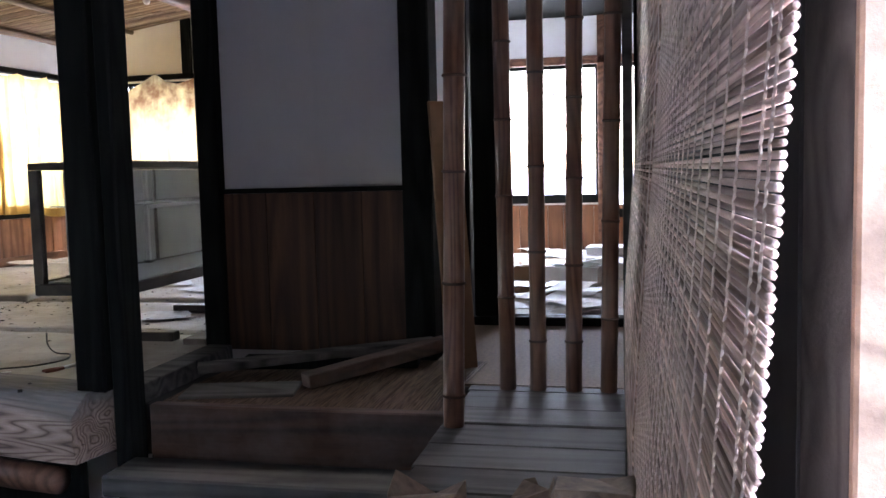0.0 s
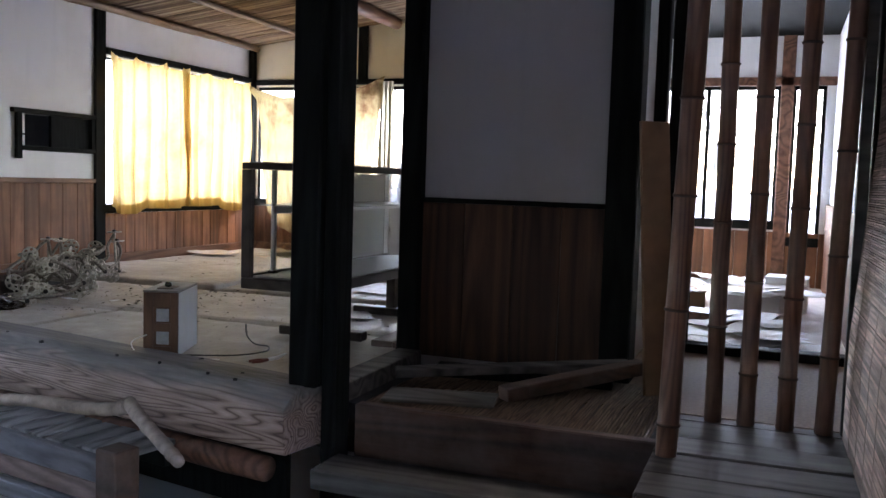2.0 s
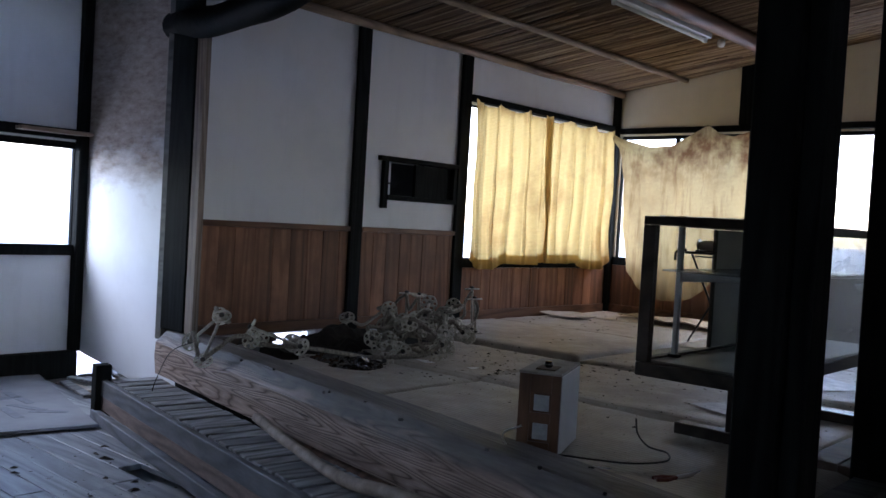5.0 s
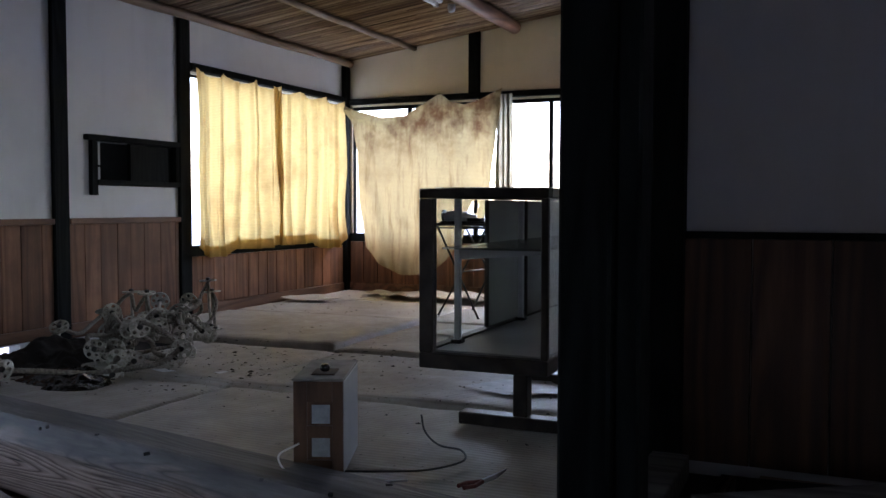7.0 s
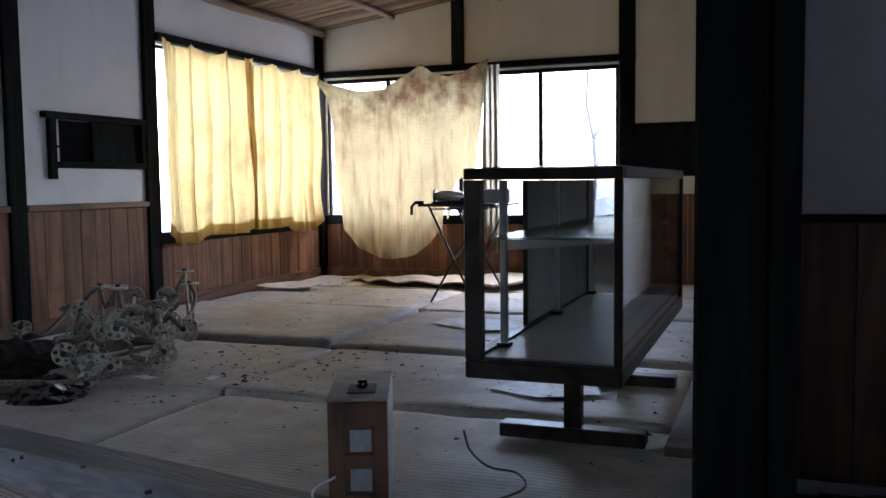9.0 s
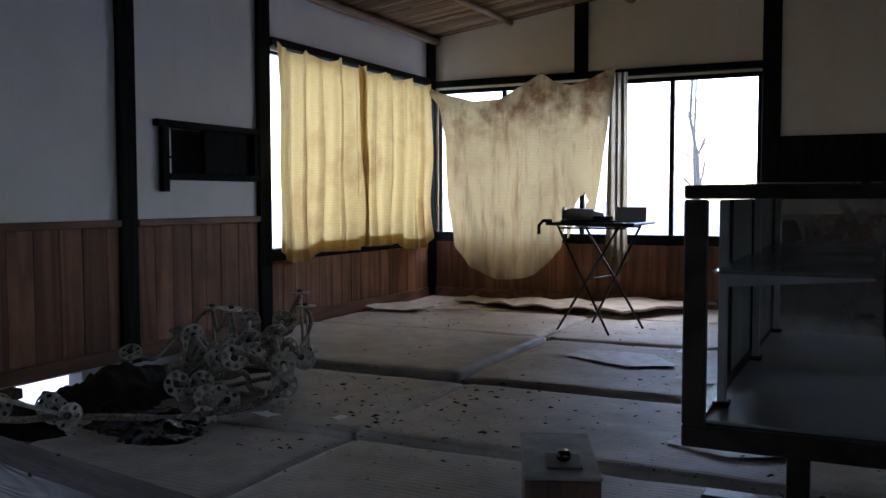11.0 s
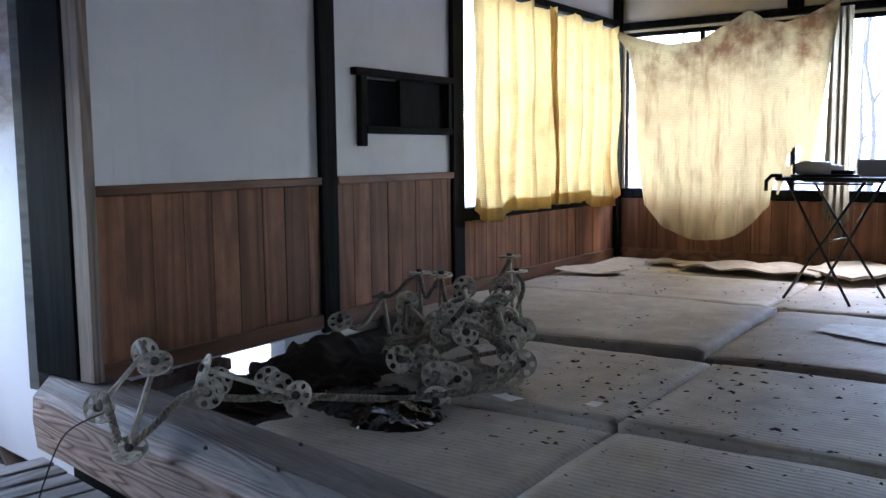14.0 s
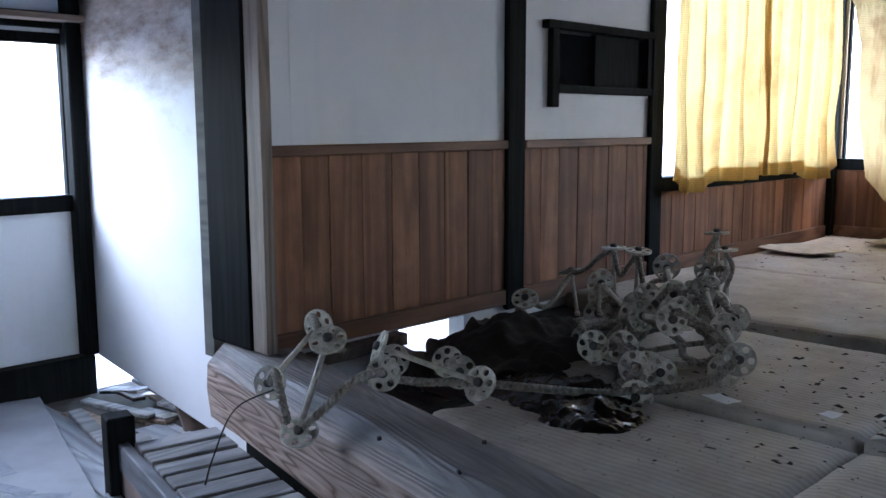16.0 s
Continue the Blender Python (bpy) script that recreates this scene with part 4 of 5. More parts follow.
for q in ((0, 0.045, 0, H - 0.011), (W - 0.035, W, 0, H - 0.011), (0.0455, W - 0.0355, 0, 0.05), (0.0455, W - 0.0355, 0.125, 0.165), (0.0455, W - 0.0355, 0.245, H - 0.011)):
    box(b, q[0], q[1], 0, 0.0115, q[2], q[3], 0.001)
part("front_frame", b, BOXW, sbox)
part("lid", block(-0.003, W + 0.003, -0.003, D + 0.003, H - 0.009, H, 0.002), plain("dusty_grey_top", (0.25, 0.235, 0.22), 0.7, 0, 0.3, 14), sbox, "grey dusty top")
# Thin pale grey sheet over the box's right side.
part("side_panel", block(W, W + 0.003, 0.013, D, 0.002, H - 0.012, 0.001), PANELW, sbox, "pale grey side")
part("knob_plate", block(0.05, 0.13, 0.05, 0.16, H + 0.0005, H + 0.006, 0.002), STEPW, sbox)
part("knob", tube(bmesh.new(), [(0.09, 0.1, H + 0.006), (0.09, 0.1, H + 0.012), (0.09, 0.1, H + 0.02), (0.09, 0.1, H + 0.03)], [0.011, 0.017, 0.017, 0.014], 14), BLACKP, sbox, "black knob", True)
for z in (0.06, 0.172):
    part("paper_label", block(0.06, W - 0.045, 0.008, 0.0118, z, z + 0.062, 0.0), LABEL, sbox, "paper label, greyed for the shade on the box front")

# ---------------------------------------------------------------- folding table by the window
table = thing("folding_table", (0.09, 0, 0), "small black folding table with crossed metal legs", "table")
TZ = 0.725
part("tabletop", block(-4.5, -3.9, 7.32, 7.95, TZ, TZ + 0.02, 0.006), BLACKM, table)
A, B_, C_, D_ = (-4.07, 7.36, 0), (-3.94, 7.77, 0), (-4.47, 7.49, 0), (-4.34, 7.9, 0)
for lo, hi in ((A, (-4.45, 7.42, TZ)), (C_, (-4.02, 7.42, TZ)), (B_, (-4.4, 7.86, TZ)), (D_, (-3.98, 7.86, TZ))):
    part("leg", tube(bmesh.new(), [lo, hi], 0.009, 8), BLACKM, table, "", True)
for y in (7.43, 7.85):
    part("crossbar", tube(bmesh.new(), [(-4.45, y, TZ - 0.02), (-3.98, y, TZ - 0.02)], 0.007, 6), BLACKM, table, "", True)
part("stretcher", tube(bmesh.new(), [(-4.25, 7.42, 0.36), (-4.17, 7.84, 0.36)], 0.005, 6), BLACKM, table, "", True)

# ---------------------------------------------------------------- curtains


def curtain(name, a0, a1, z_top, z_bot, place, material, label, folds, depth, seed):
    """Hanging cloth: z_top and z_bot are functions of u in 0..1; place maps along and out to x, y."""
    nx, nz = 150, 50
    b = bmesh.new()
    rows = []
    for j in range(nz + 1):
        row = []
        v = j / nz
        for i in range(nx + 1):
            u = i / nx
            z = z_top(u) + (z_bot(u) - z_top(u)) * v
            f = math.sin(2 * math.pi * folds * u + 3.2 * noise.noise(Vector((u * 4, v * 0.5, seed)))) + 0.35 * math.sin(2 * math.pi * folds * 3.3 * u + 4 * noise.noise(Vector((u * 6, v * 0.5, seed + 4))))
            out = depth * f * (0.55 + 0.5 * v) + 0.05 * noise.noise(Vector((u * 3, v * 2, seed + 2))) * (0.3 + v)
            out += 0.004 * noise.noise(Vector((u * 40, v * 30, seed)))
            pleat = 0.042 * math.sin(2 * math.pi * folds * u + 1.2) * (0.35 + 0.9 * abs(noise.noise(Vector((u * 5, v * 0.6, seed + 9)))))
            p = place(a0 + (a1 - a0) * u + pleat, out)
            row.append(b.verts.new((p[0], p[1], z)))
        rows.append(row)
    for r0, r1 in zip(rows, rows[1:]):
        for i in range(nx):
            b.faces.new((r0[i], r0[i + 1], r1[i + 1], r1[i]))
    hem = bmesh.new()
    low = []
    for row in rows[-4:]:
        low.append([hem.verts.new((v.co.x + 0.004, v.co.y - 0.004, v.co.z)) for v in row])
    for r0, r1 in zip(low, low[1:]):
        for i in range(nx):
            hem.faces.new((r0[i], r0[i + 1], r1[i + 1], r1[i]))
    ob = tagged(part(name, b, material, None, "", True), label, "curtain")
    part("hem", hem, material, ob, "", True)
    return ob


def hang(u, n, sag):
    return sag * abs(math.sin(math.pi * n * u)) ** 0.7


def scallop(edges, depths):
    """A hem that hangs in rounded lobes: edges in u, one depth for each lobe."""
    def z(u):
        for lo, hi, d in zip(edges, edges[1:], depths):
            if u <= hi or hi == edges[-1]:
                k = min(1.0, max(0.0, (u - lo) / (hi - lo)))
                return d + (0.545 - d) * abs(2 * k - 1) ** 6
    return z


curtain("curtain", 6.6, 7.78, lambda u: 1.97 - hang(u, 3, 0.055), scallop((0, 0.44, 1), (0.462, 0.505)), lambda a, o: (-6.08 + o, a), YELLOW, "sheer yellow curtain hanging in folds over the window", 5, 0.034, 1)
curtain("curtain", 7.66, 8.93, lambda u: 1.955 - hang(u, 3, 0.05), scallop((0, 0.58, 1), (0.518, 0.46)), lambda a, o: (-6.08 + o, a), YELLOW, "sheer yellow curtain with a torn hem over the window", 6, 0.034, 7)


def hung_sheet(seed=11):
    """A torn sheet pinned at its top corners; it narrows and sags towards its foot."""
    top = ((0, 1.95), (0.1, 1.86), (0.28, 1.77), (0.42, 1.78), (0.58, 1.93), (0.63, 1.985), (0.7, 1.9), (0.78, 1.86), (0.88, 1.91), (1.0, 2.0))
    foot = ((0, 0.5), (0.12, 0.28), (0.35, 0.18), (0.6, 0.22), (0.72, 0.36), (0.85, 0.56), (1.0, 0.62))
    left = ((0, -6.17), (0.15, -6.0), (0.35, -5.93), (0.7, -5.93), (1, -5.86))
    right = ((0, -4.36), (0.3, -4.42), (0.7, -4.5), (1, -4.58))
    nx, nz = 170, 110
    b = bmesh.new()
    rows = []
    for j in range(nz + 1):
        v = j / nz
        row = []
        for i in range(nx + 1):
            u = i / nx
            z0, z1 = between(top, u), sum(between(foot, min(1, max(0, u + k * 0.03))) for k in (-2, -1, 0, 1, 2)) / 5
            z = z0 + (z1 - z0) * v
            x = between(left, v) + (between(right, v) - between(left, v)) * u
            drape = 0.05 * noise.noise(Vector((u * 2.5, v * 1.2, seed))) + 0.012 * math.sin(26 * u + 3 * noise.noise(Vector((u * 3, v * 2, seed)))) * (0.4 + v)
            drape += 0.018 * math.sin(60 * u) * max(0, v - 0.78) * 3 + 0.012 * noise.noise(Vector((u * 14, v * 9, seed)))
            sag = 0.05 * math.exp(-((z - z0 + 0.06) / 0.08) ** 2) * (0.5 + 0.5 * math.sin(9 * u))
            row.append(b.verts.new((x, 8.96 - drape - sag - 0.06 * v * (1 - abs(2 * u - 1)), z)))
        rows.append(row)
    for j, (r0, r1) in enumerate(zip(rows, rows[1:])):
        for i in range(nx):
            u, v = (i + 0.5) / nx, (j + 0.5) / nz
            hole = ((u - 0.9) / 0.035) ** 2 + ((v - 0.79) / 0.05) ** 2 < 1 + 0.8 * noise.noise(Vector((u * 60, v * 40, 1)))
            rip = u > 0.8 and v > 0.93 + 0.1 * noise.noise(Vector((u * 30, 0, 4)))
            if not (hole or rip):
                b.faces.new((r0[i], r0[i + 1], r1[i + 1], r1[i]))
    return tagged(part("stained_curtain", b, STAINED, None, "", True), "torn brown-stained yellow sheet sagging over the window", "curtain")


hung_sheet()
curtain("curtain_strip", -4.44, -4.3, lambda u: 1.95, lambda u: 0.33 + 0.08 * math.sin(7 * u), lambda a, o: (a, 8.99 - o), GREYCLOTH, "narrow gathered grey-beige curtain beside the window", 3, 0.02, 15)

# ---------------------------------------------------------------- floor hole, earth under the floor
structure("earth_under_floor", block(-6.18, -1.75, 3.9, BY, -0.5, -0.42, 0), plain("dark_earth", (0.05, 0.04, 0.03), 0.95, 0, 0.4, 9), "dark earth seen through the broken floor", "ground")
b = bmesh.new()
n = 26
prev = None
for i in range(n + 1):
    y = 4.45 + 0.78 * i / n
    t = (y - 4.45) / 0.78
    top = -0.04 - 0.1 * math.sin(math.pi * min(1, max(0, (t - 0.12) / 0.65))) + 0.06 * noise.noise(Vector((y * 13, 2, 0)))
    cur = [b.verts.new(p) for p in ((-6.13, y, -0.42), (-6.13, y, top - 0.03), (-6.17, y, top), (-6.21, y, top - 0.02), (-6.21, y, -0.42))]
    if prev:
        for k in range(4):
            b.faces.new((prev[k], prev[k + 1], cur[k + 1], cur[k]))
    prev = cur
bmesh.ops.recalc_face_normals(b, faces=b.faces)
structure("broken_wall_foot", b, plain("rotten_wood", (0.06, 0.045, 0.035), 0.9, 0, 0.4, 30), "rotten broken boards at the wall's foot", "wall")
rg = random.Random(31)
for i in range(9):
    y = 4.15 + 0.12 * i
    L = rg.uniform(0.15, 0.5)
    timber("broken_floor_board", (-6.15 + rg.uniform(0, 0.1), y, -0.16 + rg.uniform(-0.12, 0.0)), (-6.15 + L + 0.1, y + rg.uniform(-0.08, 0.08), -0.2 + rg.uniform(-0.12, 0.05)), 0.09, 0.015, STEPW, "broken dark floor board hanging in the hole", "board")
timber("floor_sill", (-6.12, 4.08, -0.06), (-6.12, 4.56, -0.05), 0.07, 0.05, STEPW, "worn timber sill under the skirting")
timber("floor_joist", (-5.5, 4.1, -0.16), (-5.44, 5.4, -0.16), 0.07, 0.06, DARKPOST, "dark joist beside the floor hole")


def rag(name, cx, cy, z, rx, ry, h, material, label, category, seed, n=26):
    """A crumpled sheet lying in a heap."""
    b = bmesh.new()
    g = []
    for j in range(n + 1):
        row = []
        for i in range(n + 1):
            u, v = 2 * i / n - 1, 2 * j / n - 1
            k = 1 + 0.25 * noise.noise(Vector((u * 2, v * 2, seed)))
            s = math.sqrt(1 - 0.5 * v * v), math.sqrt(1 - 0.5 * u * u)
            x, y = u * s[0] * rx * k, v * s[1] * ry * k
            r = min(1, math.hypot(u * s[0], v * s[1]))
            zz = h * (1 - r * r) * (0.6 + 0.4 * noise.noise(Vector((u * 2.3, v * 2.3, seed + 1)))) + 0.28 * h * abs(noise.noise(Vector((u * 5, v * 5, seed + 2)))) + 0.05 * h * noise.noise(Vector((u * 14, v * 14, seed)))
            row.append(b.verts.new((cx + x, cy + y, z + max(0, zz))))
        g.append(row)
    for r0, r1 in zip(g, g[1:]):
        for i in range(n):
            b.faces.new((r0[i], r0[i + 1], r1[i + 1], r1[i]))
    return tagged(part(name, b, material, None, "", True), label, category)


rag("dark_blanket", -5.66, 4.84, -0.07, 0.42, 0.42, 0.2, plain("dark_brown_cloth", (0.022, 0.017, 0.014), 0.9, 0, 0.4, 22), "crumpled dark brown cloth by the floor hole", "cloth", 8, 44)
rag("plastic_bag", -4.98, 4.3, -0.05, 0.2, 0.17, 0.09, BLACKP, "crumpled shiny black plastic bag beside the heap", "bag", 12, 40)
rag("plastic_bag", -5.18, 4.42, -0.06, 0.3, 0.24, 0.1, BLACKP, "crumpled shiny black plastic bag on the floor", "bag", 3, 40)

# ---------------------------------------------------------------- rope barrier stakes with pierced discs
DISC_R = 0.057


def disc_mesh():
    """A pierced disc with six holes and a rim."""
    b = bmesh.new()

    def ring(cx, cy, r, n):
        vs = [b.verts.new((cx + r * math.cos(2 * math.pi * k / n), cy + r * math.sin(2 * math.pi * k / n), 0)) for k in range(n)]
        return [b.edges.new((vs[k], vs[(k + 1) % n])) for k in range(n)]
    es = ring(0, 0, DISC_R, 28)
    for k in range(6):
        a = 2 * math.pi * k / 6
        es += ring(0.039 * math.cos(a), 0.039 * math.sin(a), 0.012, 10)
    bmesh.ops.triangle_fill(b, edges=es, use_beauty=True)
    ex = bmesh.ops.extrude_face_region(b, geom=b.faces[:])
    for v in ex["geom"]:
        if isinstance(v, bmesh.types.BMVert):
            v.co.z += 0.009
    bmesh.ops.recalc_face_normals(b, faces=b.faces)
    me = bpy.data.meshes.new("disc")
    b.to_mesh(me)
    b.free()
    me.materials.append(DISCM)
    return me


def cap_mesh():
    b = tube(bmesh.new(), [(0, 0, -0.006), (0, 0, 0.012), (0, 0, 0.016)], [0.015, 0.015, 0.011], 12)
    me = bpy.data.meshes.new("hub")
    b.to_mesh(me)
    b.free()
    me.materials.append(HUB)
    return me


def disc_mat():
    m, n, l, b = mat("dirty_cream_disc")
    f = noise_node(n, l, coords(n, l), 28, 4, 0.65)
    c = ramp(n, l, f, [(0.3, (0.3, 0.265, 0.205)), (0.58, (0.7, 0.66, 0.56))])
    c = mix(n, l, 1.0, c, ramp(n, l, obrand(n), [(0, (0.6,) * 3), (1, (1.1,) * 3)]), "MULTIPLY")
    l.new(c, b.inputs["Base Color"])
    b.inputs["Roughness"].default_value = 0.55
    return m


DISCM = disc_mat()
HUB = plain("dark_hub", (0.05, 0.045, 0.04), 0.6)
RODM = plain("dull_cream_rod", (0.42, 0.38, 0.31), 0.5, 0, 0.35, 30)
DISC, CAP = disc_mesh(), cap_mesh()


def rod_mesh(L):
    b = tube(bmesh.new(), [(0, 0, 0.005), (0, 0, L - 0.005)], 0.0095, 10)
    for z in (0.02, L - 0.035):
        tube(b, [(0, 0, z), (0, 0, z + 0.016)], 0.0125, 10)
    for f in b.faces:
        f.smooth = True
    me = bpy.data.meshes.new("rod")
    b.to_mesh(me)
    b.free()
    me.materials.append(RODM)
    return me


RODS = {}


def stake(p, q, label="cream plastic rope stake with a pierced disc at each end", lean=(0.0, 0.0)):
    """A rod with a loose disc at each end; lean tilts each disc towards the open room."""
    p, q = Vector(p), Vector(q)
    L = round((q - p).length, 2)
    if L not in RODS:
        RODS[L] = rod_mesh(L)
    th = thing("rope_stake", Matrix.Translation(p) @ (q - p).to_track_quat("Z", "Y").to_matrix().to_4x4(), label, "rope stake", "heap of rope stakes")
    rod = new("rod", RODS[L])
    rod.parent = th
    for z, flip in ((0.0, 0), (L, 180)):
        d = new("disc", DISC)
        d.parent = th
        side = th.matrix_basis.to_3x3().inverted() @ Vector((0.42, -0.78, 0.46))
        axis = Vector((0, 0, -1 if flip == 0 else 1))
        if side.dot(axis) < 0:
            axis = -axis
        face = axis.lerp(side.normalized(), lean[flip // 180]).normalized()
        d.matrix_basis = Matrix.Translation((0, 0, z)) @ face.to_track_quat("-Z", "Y").to_matrix().to_4x4() @ pose(0, 0, 0, 0, 0, 17 * (1 + flip))
        h = new("hub", CAP)
        h.parent = d
        h.matrix_basis = pose(0, 0, 0, 180, 0, 0)
    return th


def rope_mat():
    m, n, l, b = mat("twisted_rope")
    f = noise_node(n, l, coords(n, l), 70, 3, 0.6)
    l.new(ramp(n, l, f, [(0.3, (0.13, 0.11, 0.088)), (0.7, (0.38, 0.34, 0.28))]), b.inputs["Base Color"])
    b.inputs["Roughness"].default_value = 0.85
    return m


ROPE = rope_mat()


def rope(pts, label="dirty pale twisted rope between the stakes", r=0.012):
    """Three twisted strands along a smooth line through the points."""
    pts = [Vector(p) for p in pts]
    fine = []
    ext = [pts[0] * 2 - pts[1], *pts, pts[-1] * 2 - pts[-2]]
    for i in range(1, len(ext) - 2):
        p0, p1, p2, p3 = ext[i - 1:i + 3]
        n = max(4, int((p2 - p1).length / 0.008))
        for k in range(n):
            t = k / n
            fine.append(0.5 * (2 * p1 + (p2 - p0) * t + (2 * p0 - 5 * p1 + 4 * p2 - p3) * t * t + (3 * p1 - p0 - 3 * p2 + p3) * t ** 3))
    fine.append(pts[-1])
    b = bmesh.new()
    for s in range(3):
        line = []
        for i, p in enumerate(fine):
            d = (fine[min(i + 1, len(fine) - 1)] - fine[max(i - 1, 0)]).normalized()
            u = d.cross(Vector((0.21, 0.33, 0.92))).normalized()
            w = u.cross(d)
            a = 2 * math.pi * s / 3 + i * 1.15
            line.append(p + 0.55 * r * (math.cos(a) * u + math.sin(a) * w))
        tube(b, line, r * 0.56, 5, False)
    return tagged(part("rope", b, ROPE, None, "", True), label, "rope", "heap of rope stakes")


# stakes lying on and hanging over the beam
stake((-5.452, 3.545, -0.016), (-5.457, 3.661, 0.239), "cream rope stake standing tilted on the beam's edge", lean=(0.6, 0.6))
stake((-5.742, 3.64, 0.049), (-5.794, 3.877, 0.188), "cream rope stake leaning on the beam", lean=(0.8, 0.5))
stake((-5.485, 3.9, 0.077), (-5.66, 4.1, 0.05), lean=(0.5, 0.5))
stake((-5.251, 4.1, 0.054), (-5.566, 3.951, 0.144), "cream rope stake lying along the floor hole", lean=(0.75, 0.4))
stake((-5.375, 4.14, 0.056), (-5.56, 4.27, 0.03), lean=(0.5, 0.6))
# upright stakes round the heap
stake((-5.75, 4.9, -0.1), (-5.73, 4.9, 0.151), lean=(0.2, 0.55))
stake((-5.81, 5.38, -0.03), (-5.885, 5.42, 0.18))
stake((-5.64, 5.42, 0.05), (-5.65, 5.42, 0.32))
stake((-5.545, 5.44, 0.06), (-5.52, 5.42, 0.32))
stake((-5.37, 5.87, 0.05), (-5.39, 5.87, 0.37))
stake((-5.3, 5.83, 0.04), (-5.325, 5.83, 0.3))
# the heap: discs that face outwards
heap = ((-4.94, 4.52, -0.02), (-4.736, 4.82, 0.088), (-5.148, 4.75, 0.074), (-5.03, 4.65, 0.04), (-4.96, 4.7, 0.022), (-5.235, 4.95, 0.136), (-5.397, 4.95, 0.126),
        (-5.153, 5.1, 0.214), (-5.1, 5.2, 0.206), (-5.096, 5.05, 0.161), (-5.02, 5.35, 0.102), (-4.955, 5.1, 0.063), (-4.803, 4.85, 0.03))
rg = random.Random(77)
ends = []
for k, p in enumerate(heap):
    p = Vector(p)
    away = Vector((rg.uniform(-1.0, -0.3) if k % 2 else rg.uniform(-0.6, -0.1), rg.uniform(0.2, 1.0), rg.uniform(-0.3, 0.4)))
    q = p + away.normalized() * rg.choice((0.24, 0.25, 0.26))
    q.z = max(q.z, 0.02)
    stake(p, q, lean=(rg.uniform(0.35, 0.8), rg.uniform(0, 0.4)))
    ends += [p, q]
for k in range(6):
    a = Vector((rg.uniform(-5.45, -5.05), rg.uniform(4.75, 5.45), rg.uniform(0.03, 0.2)))
    an = rg.uniform(0, 6.28)
    q = a + 0.25 * Vector((math.cos(an), math.sin(an), rg.uniform(-0.15, 0.3)))
    stake(a, q)
    ends += [a, q]
# ropes
rope([(-5.44, 3.55, 0.0), (-5.39, 3.6, 0.06), (-5.38, 3.7, 0.12), (-5.42, 3.82, 0.11), (-5.49, 3.9, 0.08)], r=0.014)
rope([(-5.72, 3.63, 0.06), (-5.62, 3.58, 0.12), (-5.55, 3.55, 0.08), (-5.5, 3.54, 0.0)], r=0.014)
rope([(-5.79, 3.86, 0.19), (-5.72, 3.8, 0.24), (-5.6, 3.72, 0.26), (-5.5, 3.68, 0.22), (-5.43, 3.7, 0.2)], r=0.014)
rope([(-5.47, 3.92, 0.06), (-5.4, 4.0, 0.045), (-5.32, 4.06, 0.05), (-5.24, 4.12, 0.045)], r=0.014)
rope([(-5.23, 4.12, 0.05), (-5.1, 4.26, 0.03), (-5.02, 4.42, 0.0), (-4.95, 4.52, 0.0)], r=0.014)
rope([(-5.735, 4.9, 0.14), (-5.78, 4.88, 0.04), (-5.76, 4.88, -0.09)])
rope([(-5.735, 4.9, 0.145), (-5.76, 5.08, 0.08), (-5.84, 5.28, 0.12), (-5.885, 5.42, 0.165)])
rope([(-5.885, 5.42, 0.17), (-5.8, 5.42, 0.2), (-5.72, 5.42, 0.27), (-5.65, 5.42, 0.31)])
rope([(-5.65, 5.42, 0.3), (-5.6, 5.4, 0.2), (-5.56, 5.4, 0.24), (-5.52, 5.42, 0.31)])
rope([(-5.52, 5.42, 0.3), (-5.47, 5.4, 0.15), (-5.4, 5.35, 0.2), (-5.3, 5.3, 0.23)])
rope([(-5.39, 5.87, 0.35), (-5.43, 5.84, 0.25), (-5.42, 5.82, 0.15), (-5.5, 5.7, 0.12), (-5.45, 5.5, 0.2)])
rope([(-5.325, 5.83, 0.29), (-5.28, 5.82, 0.22), (-5.3, 5.8, 0.12), (-5.2, 5.6, 0.1)])
rope([(-4.74, 4.82, 0.09), (-4.78, 4.72, 0.03), (-4.84, 4.6, 0.015), (-4.94, 4.53, 0.0)], r=0.016)
for k in range(38):
    a, c = rg.sample(ends, 2)
    while (a - c).length > 0.42:
        a, c = rg.sample(ends, 2)
    m1 = a.lerp(c, 0.33) + Vector((rg.uniform(-0.08, 0.08), rg.uniform(-0.08, 0.08), rg.uniform(-0.03, 0.07)))
    m2 = a.lerp(c, 0.67) + Vector((rg.uniform(-0.08, 0.08), rg.uniform(-0.08, 0.08), rg.uniform(-0.06, 0.05)))
    rope([a, m1, m2, c], r=rg.choice((0.0115, 0.013, 0.0145)))

# ---------------------------------------------------------------- small sliding window in the west wall
sw = tagged(new("window_hatch"), "small dark sliding hatch window in the plaster wall", "window", "", "structure")
part("hatch_head", block(WX - 0.06, WX + 0.045, 5.55, 6.49, 1.33, 1.37, 0.004), DARKPOST, sw)
part("hatch_sill", block(WX - 0.06, WX + 0.04, 5.64, 6.49, 1.02, 1.06, 0.004), DARKPOST, sw)
part("hatch_jamb", block(WX - 0.06, WX + 0.035, 5.595, 5.65, 0.95, 1.33, 0.004), DARKPOST, sw)
part("hatch_jamb", block(WX - 0.06, WX + 0.03, 6.45, 6.49, 1.06, 1.33, 0.003), DARKPOST, sw)
part("hatch_panel", block(WX - 0.03, WX - 0.01, 6.04, 6.45, 1.06, 1.33, 0.003), DARKPOST, sw)
